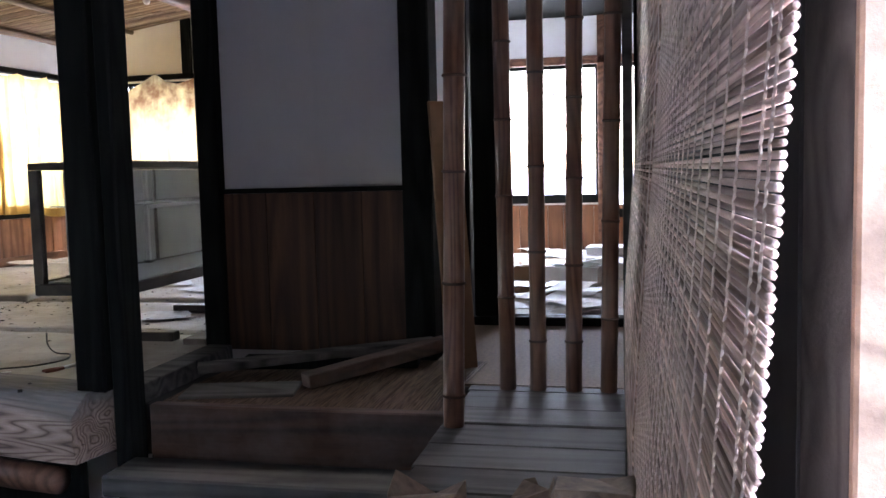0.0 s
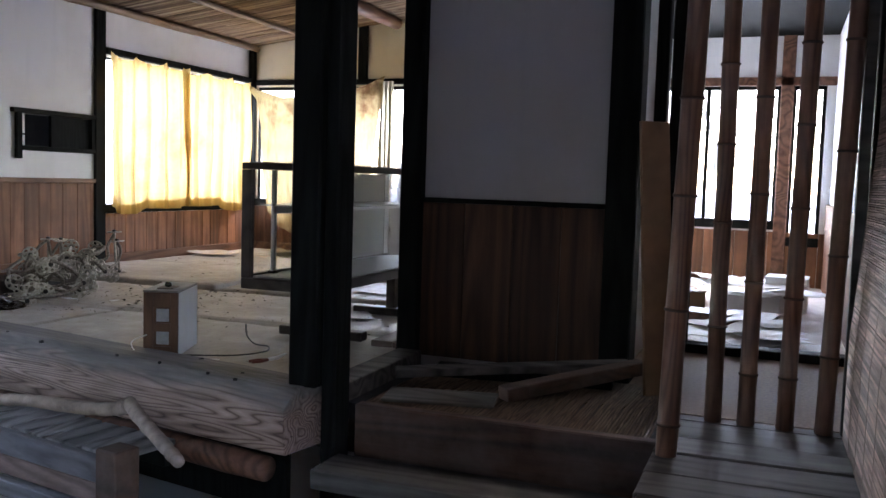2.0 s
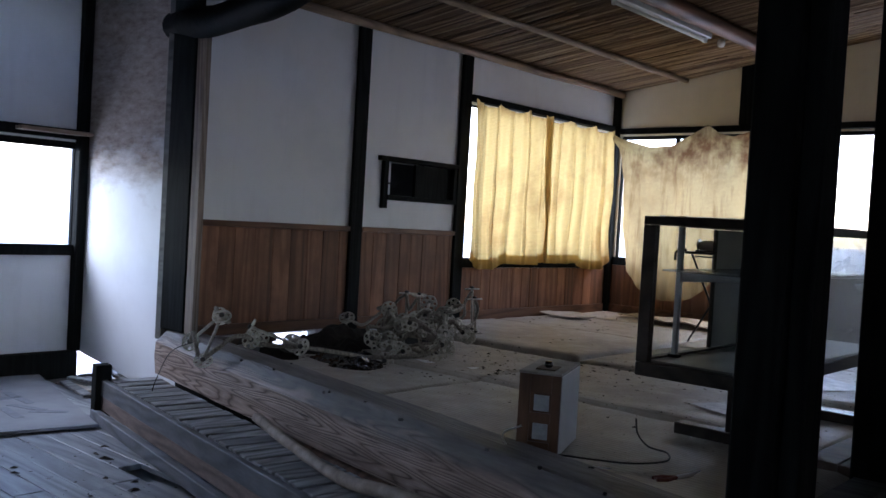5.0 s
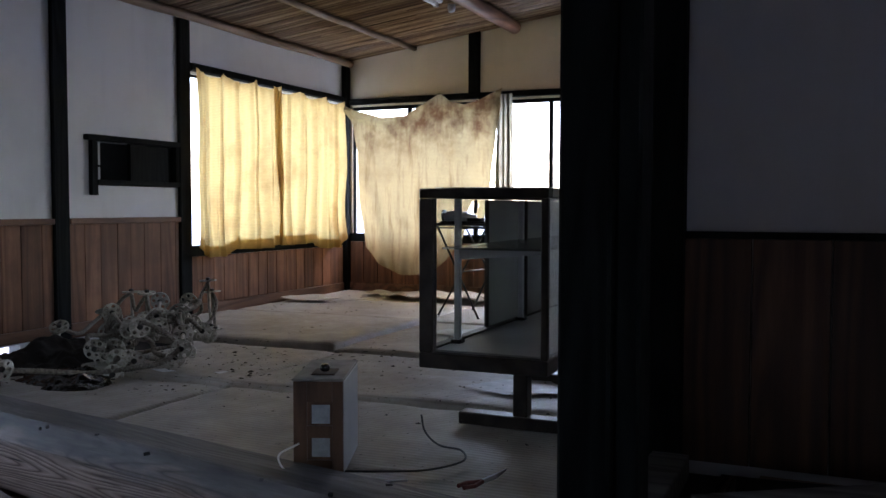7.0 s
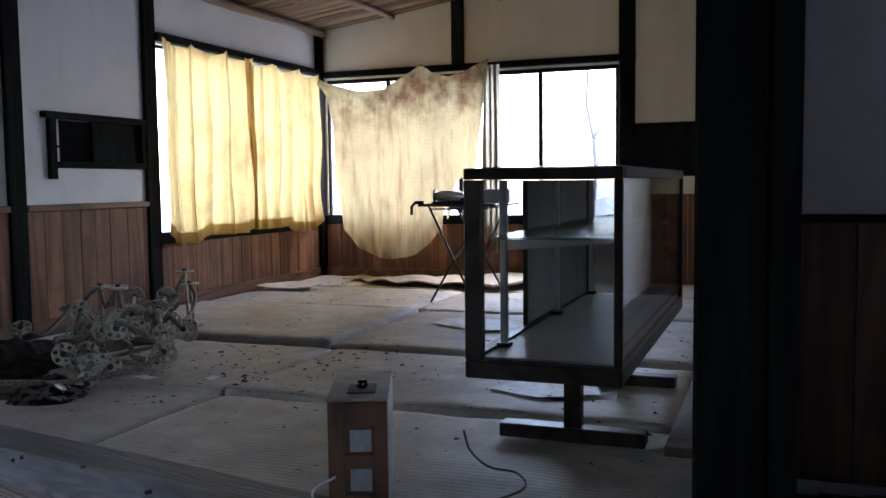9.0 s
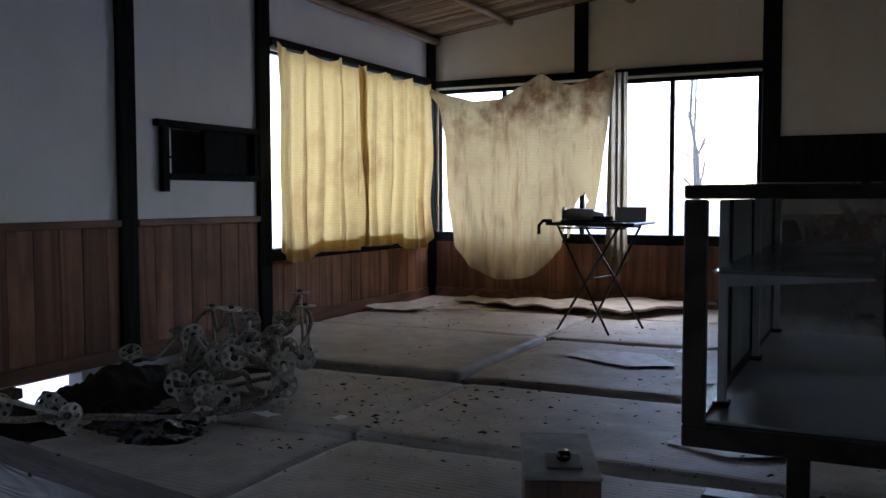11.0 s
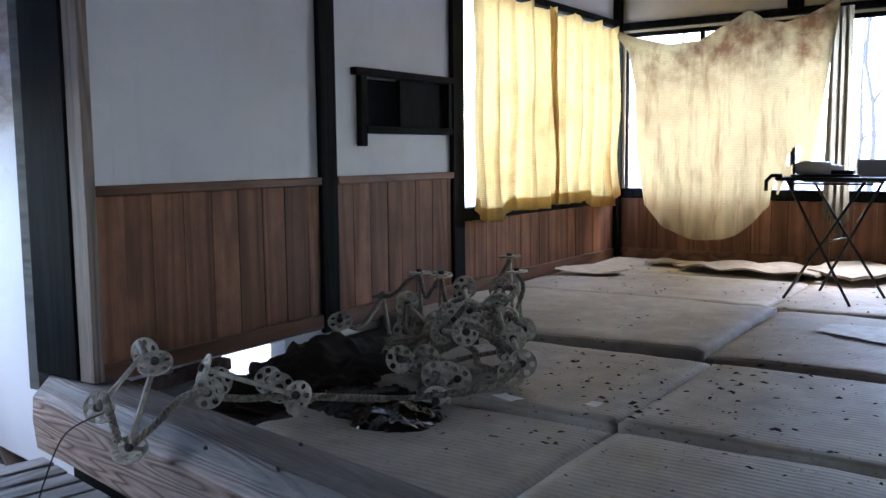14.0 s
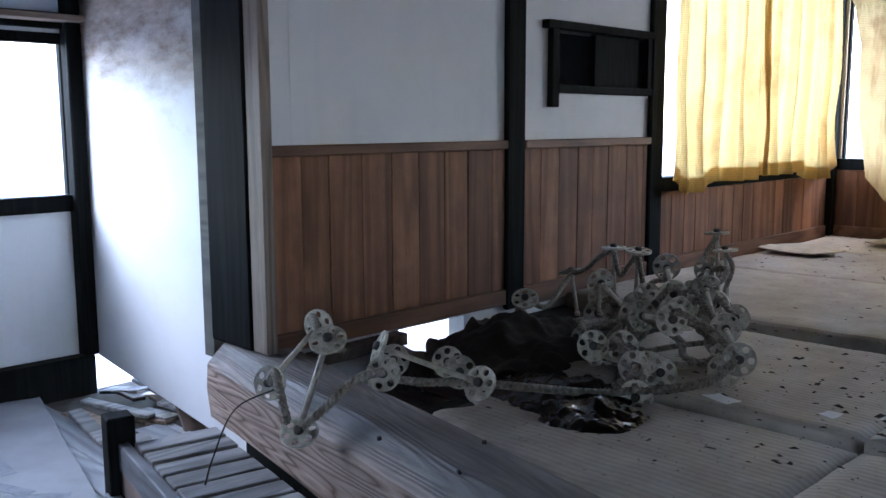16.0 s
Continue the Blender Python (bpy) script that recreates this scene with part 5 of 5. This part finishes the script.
# Sliver of light at the hatch's left edge, made as a pale strip.
part("hatch_light_strip", block(WX - 0.055, WX - 0.05, 5.652, 5.75, 1.06, 1.33, 0), PANELW, sw, "pale strip standing for a sliver of light")
part("hatch_bar", block(WX - 0.049, WX - 0.042, 5.652, 5.75, 1.15, 1.165, 0), DARKPOST, sw)
part("hatch_stile", block(WX - 0.04, WX - 0.005, 6.0, 6.045, 1.06, 1.33, 0.003), DARKPOST, sw)
# Added backing; it hides the lit store so the hatch stays dark.
structure("hatch_dark_backing", block(WX - 0.3, WX - 0.27, 4.6, 6.49, 0.06, 2.7, 0), DARK, "added near-black sheet that keeps the hatch opening dark", "wall")

# ---------------------------------------------------------------- tube lamp under the log
lamp = thing("tube_lamp", pose(-4.405, 6.8, 2.505), "white tube lamp fitting under the ceiling log", "lamp")
part("casing", block(-0.035, 0.035, -0.78, 0.75, 0.0, 0.05, 0.008), PANELW, lamp)
part("tube", tube(bmesh.new(), [(0, -0.72, -0.022), (0, 0.66, -0.022)], 0.014, 12), PAPER, lamp, "unlit white tube", True)
for y in (-0.74, 0.68):
    part("socket", block(-0.018, 0.018, y - 0.012, y + 0.022, -0.04, 0.0, 0.004), PAPER, lamp)
b = tube(bmesh.new(), [(-4.37, 7.72, 2.53), (-4.37, 7.72, 2.5), (-4.37, 7.72, 2.47)], [0.028, 0.034, 0.024], 14)
tagged(part("lamp_socket", b, PAPER, None, "", True), "round white socket fixed under the ceiling log", "socket")

# ---------------------------------------------------------------- things on the folding table
mach = thing("machine_part", (-4.19, 7.5, TZ + 0.02), "small grey metal machine part lying on the table", "machine")
part("barrel", tube(bmesh.new(), [(-0.14, 0, 0.05), (-0.1, 0, 0.05), (-0.098, 0, 0.05), (0.05, 0.02, 0.045), (0.052, 0.02, 0.045), (0.12, 0.03, 0.04)], [0.03, 0.042, 0.046, 0.044, 0.03, 0.025], 16), ALU, mach, "", True)
part("base", block(-0.16, 0.22, -0.05, 0.08, 0.0, 0.014, 0.003), BLACKM, mach)
part("bracket", block(0.06, 0.18, -0.02, 0.06, 0.015, 0.04, 0.003), BLACKM, mach)
part("flange", tube(bmesh.new(), [(-0.15, 0, 0.055), (-0.14, 0, 0.055)], [0.05, 0.05], 16), BLACKM, mach)
bx = thing("grey_box", pose(-3.93, 7.74, TZ + 0.02, 0, 0, 12), "small grey metal box standing on the table", "box")
part("body", block(-0.1, 0.1, -0.05, 0.05, 0, 0.1, 0.004), PANELW, bx)
b = tube(bmesh.new(), [(-4.37, 7.34, TZ + 0.03), (-4.43, 7.33, TZ + 0.03), (-4.46, 7.33, TZ), (-4.46, 7.33, TZ - 0.06)], 0.012, 8)
tagged(part("hose_end", b, BLACKP, None, "", True), "short black hose hanging over the table's edge", "hose")

# ---------------------------------------------------------------- torn sheets, papers, crumbs of dirt


def sheet(name, pts, z, material, label, category, curl=0.03, seed=0, thick=0.006):
    """A thin torn sheet: a jagged outline round the given corners, slightly curled."""
    b = bmesh.new()
    ring = []
    P = [Vector((*p, 0)) for p in pts]
    for i, p in enumerate(P):
        q = P[(i + 1) % len(P)]
        n = max(2, int((q - p).length / 0.04))
        for k in range(n):
            c = p.lerp(q, k / n)
            j = 0.018 if k else 0.0
            c += Vector((noise.noise(c * 17 + Vector((seed, 0, 0))), noise.noise(c * 17 + Vector((0, seed, 5))), 0)) * j
            ring.append(b.verts.new((c.x, c.y, z + curl * abs(noise.noise(c * 3 + Vector((0, 0, seed)))))))
    f = b.faces.new(ring)
    r = bmesh.ops.triangulate(b, faces=[f])
    ex = bmesh.ops.extrude_face_region(b, geom=b.faces[:])
    for v in ex["geom"]:
        if isinstance(v, bmesh.types.BMVert):
            v.co.z += thick
    bmesh.ops.recalc_face_normals(b, faces=b.faces)
    return tagged(part(name, b, material), label, category)


PALEBOARD = plain("pale_board", (0.42, 0.36, 0.28), 0.8, 0, 0.2, 8)
sheet("torn_board", ((-6.08, 7.75), (-5.72, 7.78), (-5.62, 8.05), (-6.05, 8.12)), 0.02, PALEBOARD, "torn curled piece of pale board on the mats", "board", 0.05, 1)
sheet("torn_board", ((-5.7, 8.6), (-5.35, 8.55), (-5.3, 8.75), (-5.65, 8.85)), 0.02, PALEBOARD, "small torn piece of board near the wall", "board", 0.04, 2)
sheet("torn_board", ((-5.4, 8.4), (-5.1, 8.3), (-4.75, 8.33), (-4.35, 8.28), (-4.3, 8.8), (-5.0, 8.85), (-5.35, 8.7)), 0.025, PALEBOARD, "large torn board lying loose before the window", "board", 0.06, 3, 0.012)
sheet("torn_board", ((-4.45, 8.5), (-4.1, 8.15), (-3.55, 9.0), (-4.35, 9.02)), 0.04, PALEBOARD, "lifted board leaning low before the window", "board", 0.04, 4, 0.02)
sheet("paper", ((-3.44, 6.82), (-3.28, 6.8), (-3.26, 6.92), (-3.42, 6.95)), 0.012, PAPER, "small white sheet of paper on the mats", "paper", 0.015, 5, 0.001)
sheet("paper", ((-4.75, 4.6), (-4.65, 4.58), (-4.64, 4.66), (-4.73, 4.68)), 0.0, PAPER, "crumpled white paper scrap beside the heap", "paper", 0.03, 6, 0.001)
sheet("paper", ((-4.42, 4.7), (-4.37, 4.68), (-4.36, 4.74), (-4.41, 4.75)), 0.0, PAPER, "crumpled white paper scrap on the mats", "paper", 0.04, 7, 0.001)
PATCH = plain("worn_pale_patch", (0.46, 0.45, 0.43), 0.6, 0, 0.25, 14)
sheet("torn_paper_patch", ((-4.0, 6.5), (-3.6, 6.3), (-3.35, 6.45), (-3.55, 6.75), (-3.95, 6.72)), 0.006, PATCH, "pale torn paper stuck on the mat", "paper", 0.006, 8, 0.001)
sheet("torn_paper_patch", ((-3.3, 6.1), (-2.8, 5.95), (-2.6, 6.3), (-3.0, 6.6), (-3.25, 6.45)), 0.006, PATCH, "pale torn paper stuck on the mat", "paper", 0.006, 9, 0.001)
sheet("torn_paper_patch", ((-3.1, 4.95), (-2.85, 4.85), (-2.6, 5.0), (-2.75, 5.25), (-3.0, 5.2)), -0.008, PATCH, "pale torn paper stuck on the mat", "paper", 0.006, 10, 0.001)


def crumbs(name, x0, x1, y0, y1, z, n, size, material, label, seed):
    rg = random.Random(seed)
    b = bmesh.new()
    for _ in range(n):
        c = Vector((rg.uniform(x0, x1), rg.uniform(y0, y1), z))
        k = size * (0.45 + 2.2 * rg.random() ** 3)
        a, L, w, h = rg.uniform(0, 6.28), k * rg.uniform(0.6, 1.5), k * rg.uniform(0.4, 0.9), k * rg.uniform(0.2, 0.6)
        d, e = Vector((math.cos(a), math.sin(a), 0)), Vector((-math.sin(a), math.cos(a), 0))
        v = [b.verts.new(c + d * L * s + e * w * t * rg.uniform(0.5, 1)) for s, t in ((-1, -1), (1, -1), (1, 1), (-1, 1))]
        top = b.verts.new(c + Vector((0, 0, h)))
        for i in range(4):
            b.faces.new((v[i], v[(i + 1) % 4], top))
    return tagged(part(name, b, material), label, "debris", "", "stuff")


DIRT = plain("dirt_crumbs", (0.045, 0.035, 0.028), 0.9)
crumbs("floor_dirt", -6.0, -2.3, 4.0, 9.0, 0.005, 1600, 0.005, DIRT, "dark crumbs of dirt and leaves on the mats", 3)
crumbs("floor_dirt_heap", -5.2, -3.6, 4.2, 5.7, -0.008, 240, 0.006, DIRT, "dark crumbs of dirt round the heap", 4)
crumbs("entrance_dirt", -7.9, -3.0, 1.8, 3.2, FLOOR + 0.004, 420, 0.01, DIRT, "dark leaves and dirt on the entrance floor", 5)

# ---------------------------------------------------------------- cables, branch, tool
CABLE = plain("dark_cable", (0.03, 0.028, 0.026), 0.5)


def cable(name, pts, r, material, label):
    return tagged(part(name, tube(bmesh.new(), pts, r, 6), material, None, "", True), label, "cable")


def smooth_line(pts, n=8):
    pts = [Vector(p) for p in pts]
    ext = [pts[0] * 2 - pts[1], *pts, pts[-1] * 2 - pts[-2]]
    out = []
    for i in range(1, len(ext) - 2):
        p0, p1, p2, p3 = ext[i - 1:i + 3]
        out += [0.5 * (2 * p1 + (p2 - p0) * t + (2 * p0 - 5 * p1 + 4 * p2 - p3) * t * t + (3 * p1 - p0 - 3 * p2 + p3) * t ** 3) for t in (k / n for k in range(n))]
    return out + [pts[-1]]


cable("cable", smooth_line([(-2.9, 4.03, 0.07), (-2.86, 3.98, 0.02), (-2.78, 3.93, -0.01), (-2.68, 3.9, -0.01), (-2.62, 3.78, -0.01), (-2.68, 3.64, -0.01), (-2.8, 3.56, -0.01), (-2.96, 3.5, -0.012)]), 0.004, CABLE, "dark bent cable lying on the mat")
cable("white_cable", smooth_line([(-3.06, 3.42, 0.09), (-3.1, 3.36, 0.06), (-3.05, 3.34, 0.015), (-2.95, 3.33, 0.005), (-2.85, 3.36, 0.0), (-2.7, 3.5, -0.01)]), 0.0035, PAPER, "thin white flex coming out of the wooden box")
plier = thing("cutter", pose(-2.45, 3.53, 0.0, 0, 0, 62), "rusty pair of cutters with red grips", "tool")
part("blade", tube(bmesh.new(), [(0, 0, 0.01), (0.06, 0.01, 0.012), (0.1, 0, 0.03)], [0.008, 0.009, 0.002], 6), ALU, plier)
REDP = plain("red_grip", (0.16, 0.035, 0.022), 0.6)
for s in (-1, 1):
    part("grip", tube(bmesh.new(), [(0, 0, 0.01), (-0.05, 0.02 * s, 0.01), (-0.09, 0.012 * s, 0.01)], 0.007, 6), REDP, plier, "red grip")


def branch(pts, rad, label):
    rg = random.Random(5)
    line = smooth_line(pts, 7)
    n = len(line)
    rr = [rad[0] + (rad[1] - rad[0]) * i / n + 0.006 * noise.noise(Vector((i * 0.6, 3, 1))) for i in range(n)]
    b = tube(bmesh.new(), line, rr, 10)
    return tagged(part("dead_branch", b, BARK, None, "", True), label, "branch")


BARK = plain("bare_branch", (0.34, 0.27, 0.22), 0.75, 0, 0.4, 14)
branch([(-4.75, 3.42, -0.2), (-4.3, 3.3, -0.235), (-3.75, 3.13, -0.235), (-3.45, 3.1, -0.21), (-3.1, 3.08, -0.2), (-2.9, 3.07, -0.17), (-2.84, 3.04, -0.14)], (0.026, 0.033), "crooked bare branch lying on the slatted bench")
branch([(-2.86, 3.06, -0.14), (-2.7, 2.95, -0.17), (-2.45, 2.78, -0.2), (-2.32, 2.7, -0.225)], (0.032, 0.025), "thick bare branch end lying on the slatted bench")
cable("thin_cable", smooth_line([(-5.62, 3.6, 0.07), (-5.72, 3.5, 0.0), (-5.76, 3.44, -0.15), (-5.78, 3.42, -0.24)]), 0.003, CABLE, "thin dark wire hanging down the beam")

# ---------------------------------------------------------------- entrance floor things
PLY = plain("pale_ply", (0.26, 0.27, 0.29), 0.6, 0, 0.18, 3)
ply = thing("plywood_sheet", pose(-6.25, 3.34, FLOOR, 0, 0, -12.8), "pale plywood sheet with grey tape marks on the floor", "sheet")
part("panel", block(-1.8, 0, -0.9, 0, 0.012, 0.03, 0.002), PLY, ply)
for x in (-1.6, -0.25):
    part("batten", block(x, x + 0.05, -0.88, -0.02, 0.003, 0.0115, 0.001), DARKPOST, ply)
TAPE = plain("grey_tape", (0.2, 0.22, 0.25), 0.6)
for x0, y0, ln, an in ((-0.95, -0.3, 0.42, 12), (-0.95, -0.42, 0.3, 100), (-0.62, -0.3, 0.3, 35), (-0.45, -0.2, 0.24, 65), (-0.5, -0.42, 0.34, 8), (-1.4, -0.4, 0.3, 10)):
    t = part("tape", block(-ln / 2, ln / 2, -0.03, 0.03, 0, 0.0015, 0), TAPE, ply, "grey tape strip")
    t.matrix_basis = pose(x0, y0, 0.0305, 0, 0, an)
structure("earth_corner", block(-8.12, -6.4, 3.4, 4.3, -0.66, -0.575, 0), plain("corner_earth", (0.06, 0.05, 0.04), 0.95, 0, 0.4, 9), "dark earth in the broken corner of the floor", "ground")
rg = random.Random(41)
for i in range(20):
    x, y = rg.uniform(-8.0, -7.1), rg.uniform(3.62, 4.3)
    a, L = rg.uniform(-0.5, 0.9), rg.uniform(0.25, 0.6)
    timber("broken_plank", (x, y, FLOOR - 0.03 + rg.uniform(-0.03, 0.1)), (x + L * math.cos(a), y + L * math.sin(a) * 0.5, FLOOR - 0.03 + rg.uniform(-0.05, 0.08)), rg.uniform(0.04, 0.1), 0.02, rg.choice((STEPW, BENCH, POLE)), "splintered plank in the broken corner of the floor", "plank")
structure("sill_doma_west", block(-8.22, -8.04, -1.79, 4.06, -0.62, -0.362, 0.006), DARKPOST, "dark sill timber at the foot of the wall", "trim")
post("post_doma_corner", -8.12, -8.03, 4.0, 4.078, -0.36, 2.75, "dark corner post")
structure("shelf_doma", block(-8.12, -7.95, 3.5, 4.07, 1.39, 1.42, 0.003), POLE, "short bare shelf above the window", "shelf")
structure("rail_doma_west", block(-8.12, -8.07, 1.0, 4.0, 1.36, 1.44, 0.004), DARKPOST, "dark rail above the window", "trim")

# bare trees outside the north window


def bare_tree(x, y, h, r, seed):
    rg = random.Random(seed)
    t = thing("bare_tree", (x, y, -0.65), "thin bare winter tree outside the window", "tree", "bare trees outside")
    pts = [(0.12 * i * rg.uniform(-0.4, 0.4), 0.1 * i * rg.uniform(-0.4, 0.4), h * i / 8) for i in range(9)]
    part("trunk", tube(bmesh.new(), pts, [r * (1 - 0.1 * i) for i in range(9)], 7), BARKD, t, "", True)
    b = bmesh.new()
    for k in range(26):
        i = rg.randint(2, 7)
        p = Vector(pts[i])
        a = rg.uniform(0, 6.28)
        L = rg.uniform(0.5, 1.6) * (1.1 - i / 10)
        q = p + Vector((math.cos(a) * L * 0.6, math.sin(a) * L * 0.6, L * 0.5))
        e = q + Vector((math.cos(a) * L * 0.25, math.sin(a) * L * 0.25, L * 0.5))
        tube(b, [p, q, e], [r * 0.3, r * 0.2, r * 0.06], 4, False)
        for s in range(2):
            f = p.lerp(q, rg.uniform(0.4, 1))
            tube(b, [f, f + Vector((rg.uniform(-0.4, 0.4), rg.uniform(-0.4, 0.4), rg.uniform(0.2, 0.6)))], [r * 0.12, r * 0.04], 3, False)
    part("branches", b, BARKD, t, "", True)
    return t


BARKD = plain("grey_bark", (0.16, 0.14, 0.12), 0.9)
rg = random.Random(91)
for k in range(9):
    bare_tree(-9.5 + 1.5 * k + rg.uniform(-0.5, 0.5), 24 + rg.uniform(-4, 8), rg.uniform(5, 8), rg.uniform(0.05, 0.09), 200 + k)

# broken logs by the walkway
SPLINT = plain("splintered_wood", (0.2, 0.145, 0.105), 0.8, 0, 0.45, 30)
for i, (x, y, z, r, s) in enumerate(((-0.26, 1.42, 0.325, 0.075, 3), (-0.09, 1.47, 0.31, 0.04, 5), (0.015, 1.42, 0.34, 0.08, 8))):
    b = bmesh.new()
    n = 12
    lo, hi = [], []
    for k in range(n):
        a = 2 * math.pi * k / n
        rr = r * (1 + 0.25 * noise.noise(Vector((math.cos(a) * 2, math.sin(a) * 2, s))))
        lo.append(b.verts.new((x + rr * math.cos(a), y + rr * math.sin(a), FLOOR)))
        hi.append(b.verts.new((x + rr * 0.9 * math.cos(a), y + rr * 0.9 * math.sin(a), z + 0.05 * noise.noise(Vector((math.cos(a) * 1.5, math.sin(a) * 1.5, s + 4))))))
    for k in range(n):
        b.faces.new((lo[k], lo[(k + 1) % n], hi[(k + 1) % n], hi[k]))
    b.faces.new(hi)
    tagged(part("broken_log", b, SPLINT), "broken upright log with a splintered pale top", "log")

# ---------------------------------------------------------------- papers and boxes in the side room
rg = random.Random(52)
for i in range(34):
    x, y = rg.uniform(-1.3, -0.05), rg.uniform(5.3, 7.8)
    w, h = rg.uniform(0.08, 0.2), rg.uniform(0.1, 0.25)
    a = rg.uniform(0, 3.1)
    c, s = math.cos(a), math.sin(a)
    pts = [(x + w * u * c - h * v * s, y + w * u * s + h * v * c) for u, v in ((-1, -1), (1, -1), (1, 1), (-1, 1))]
    sheet("paper", pts, -0.03 + 0.01 * (i % 7) + (0.12 if y > 6.6 else 0.0), PAPER, "loose white papers strewn on the side room floor", "paper", 0.06, 100 + i, 0.003)
for x, y, w, d, h, m in ((-0.95, 6.75, 0.4, 0.3, 0.16, CARD), (-0.4, 6.9, 0.45, 0.32, 0.14, PAPER), (-0.65, 6.2, 0.35, 0.25, 0.08, LOG), (-0.15, 7.3, 0.3, 0.3, 0.25, PAPER)):
    bx = thing("storage_box", pose(x, y, -0.04, 0, 0, rg.uniform(-25, 25)), "low open box among strewn papers", "box")
    part("body", block(-w / 2, w / 2, -d / 2, d / 2, 0, h, 0.004), m, bx)
    part("lid", block(-w / 2 - 0.006, w / 2 + 0.006, -d / 2 - 0.006, d / 2 + 0.006, h, h + 0.01, 0.002), m, bx)
structure("dado_rail_side_room_east", block(0.17, 0.2, 3.8, BY, -0.1, 0.76, 0.003), DADO, "brown board dado on the side room wall", "dado")
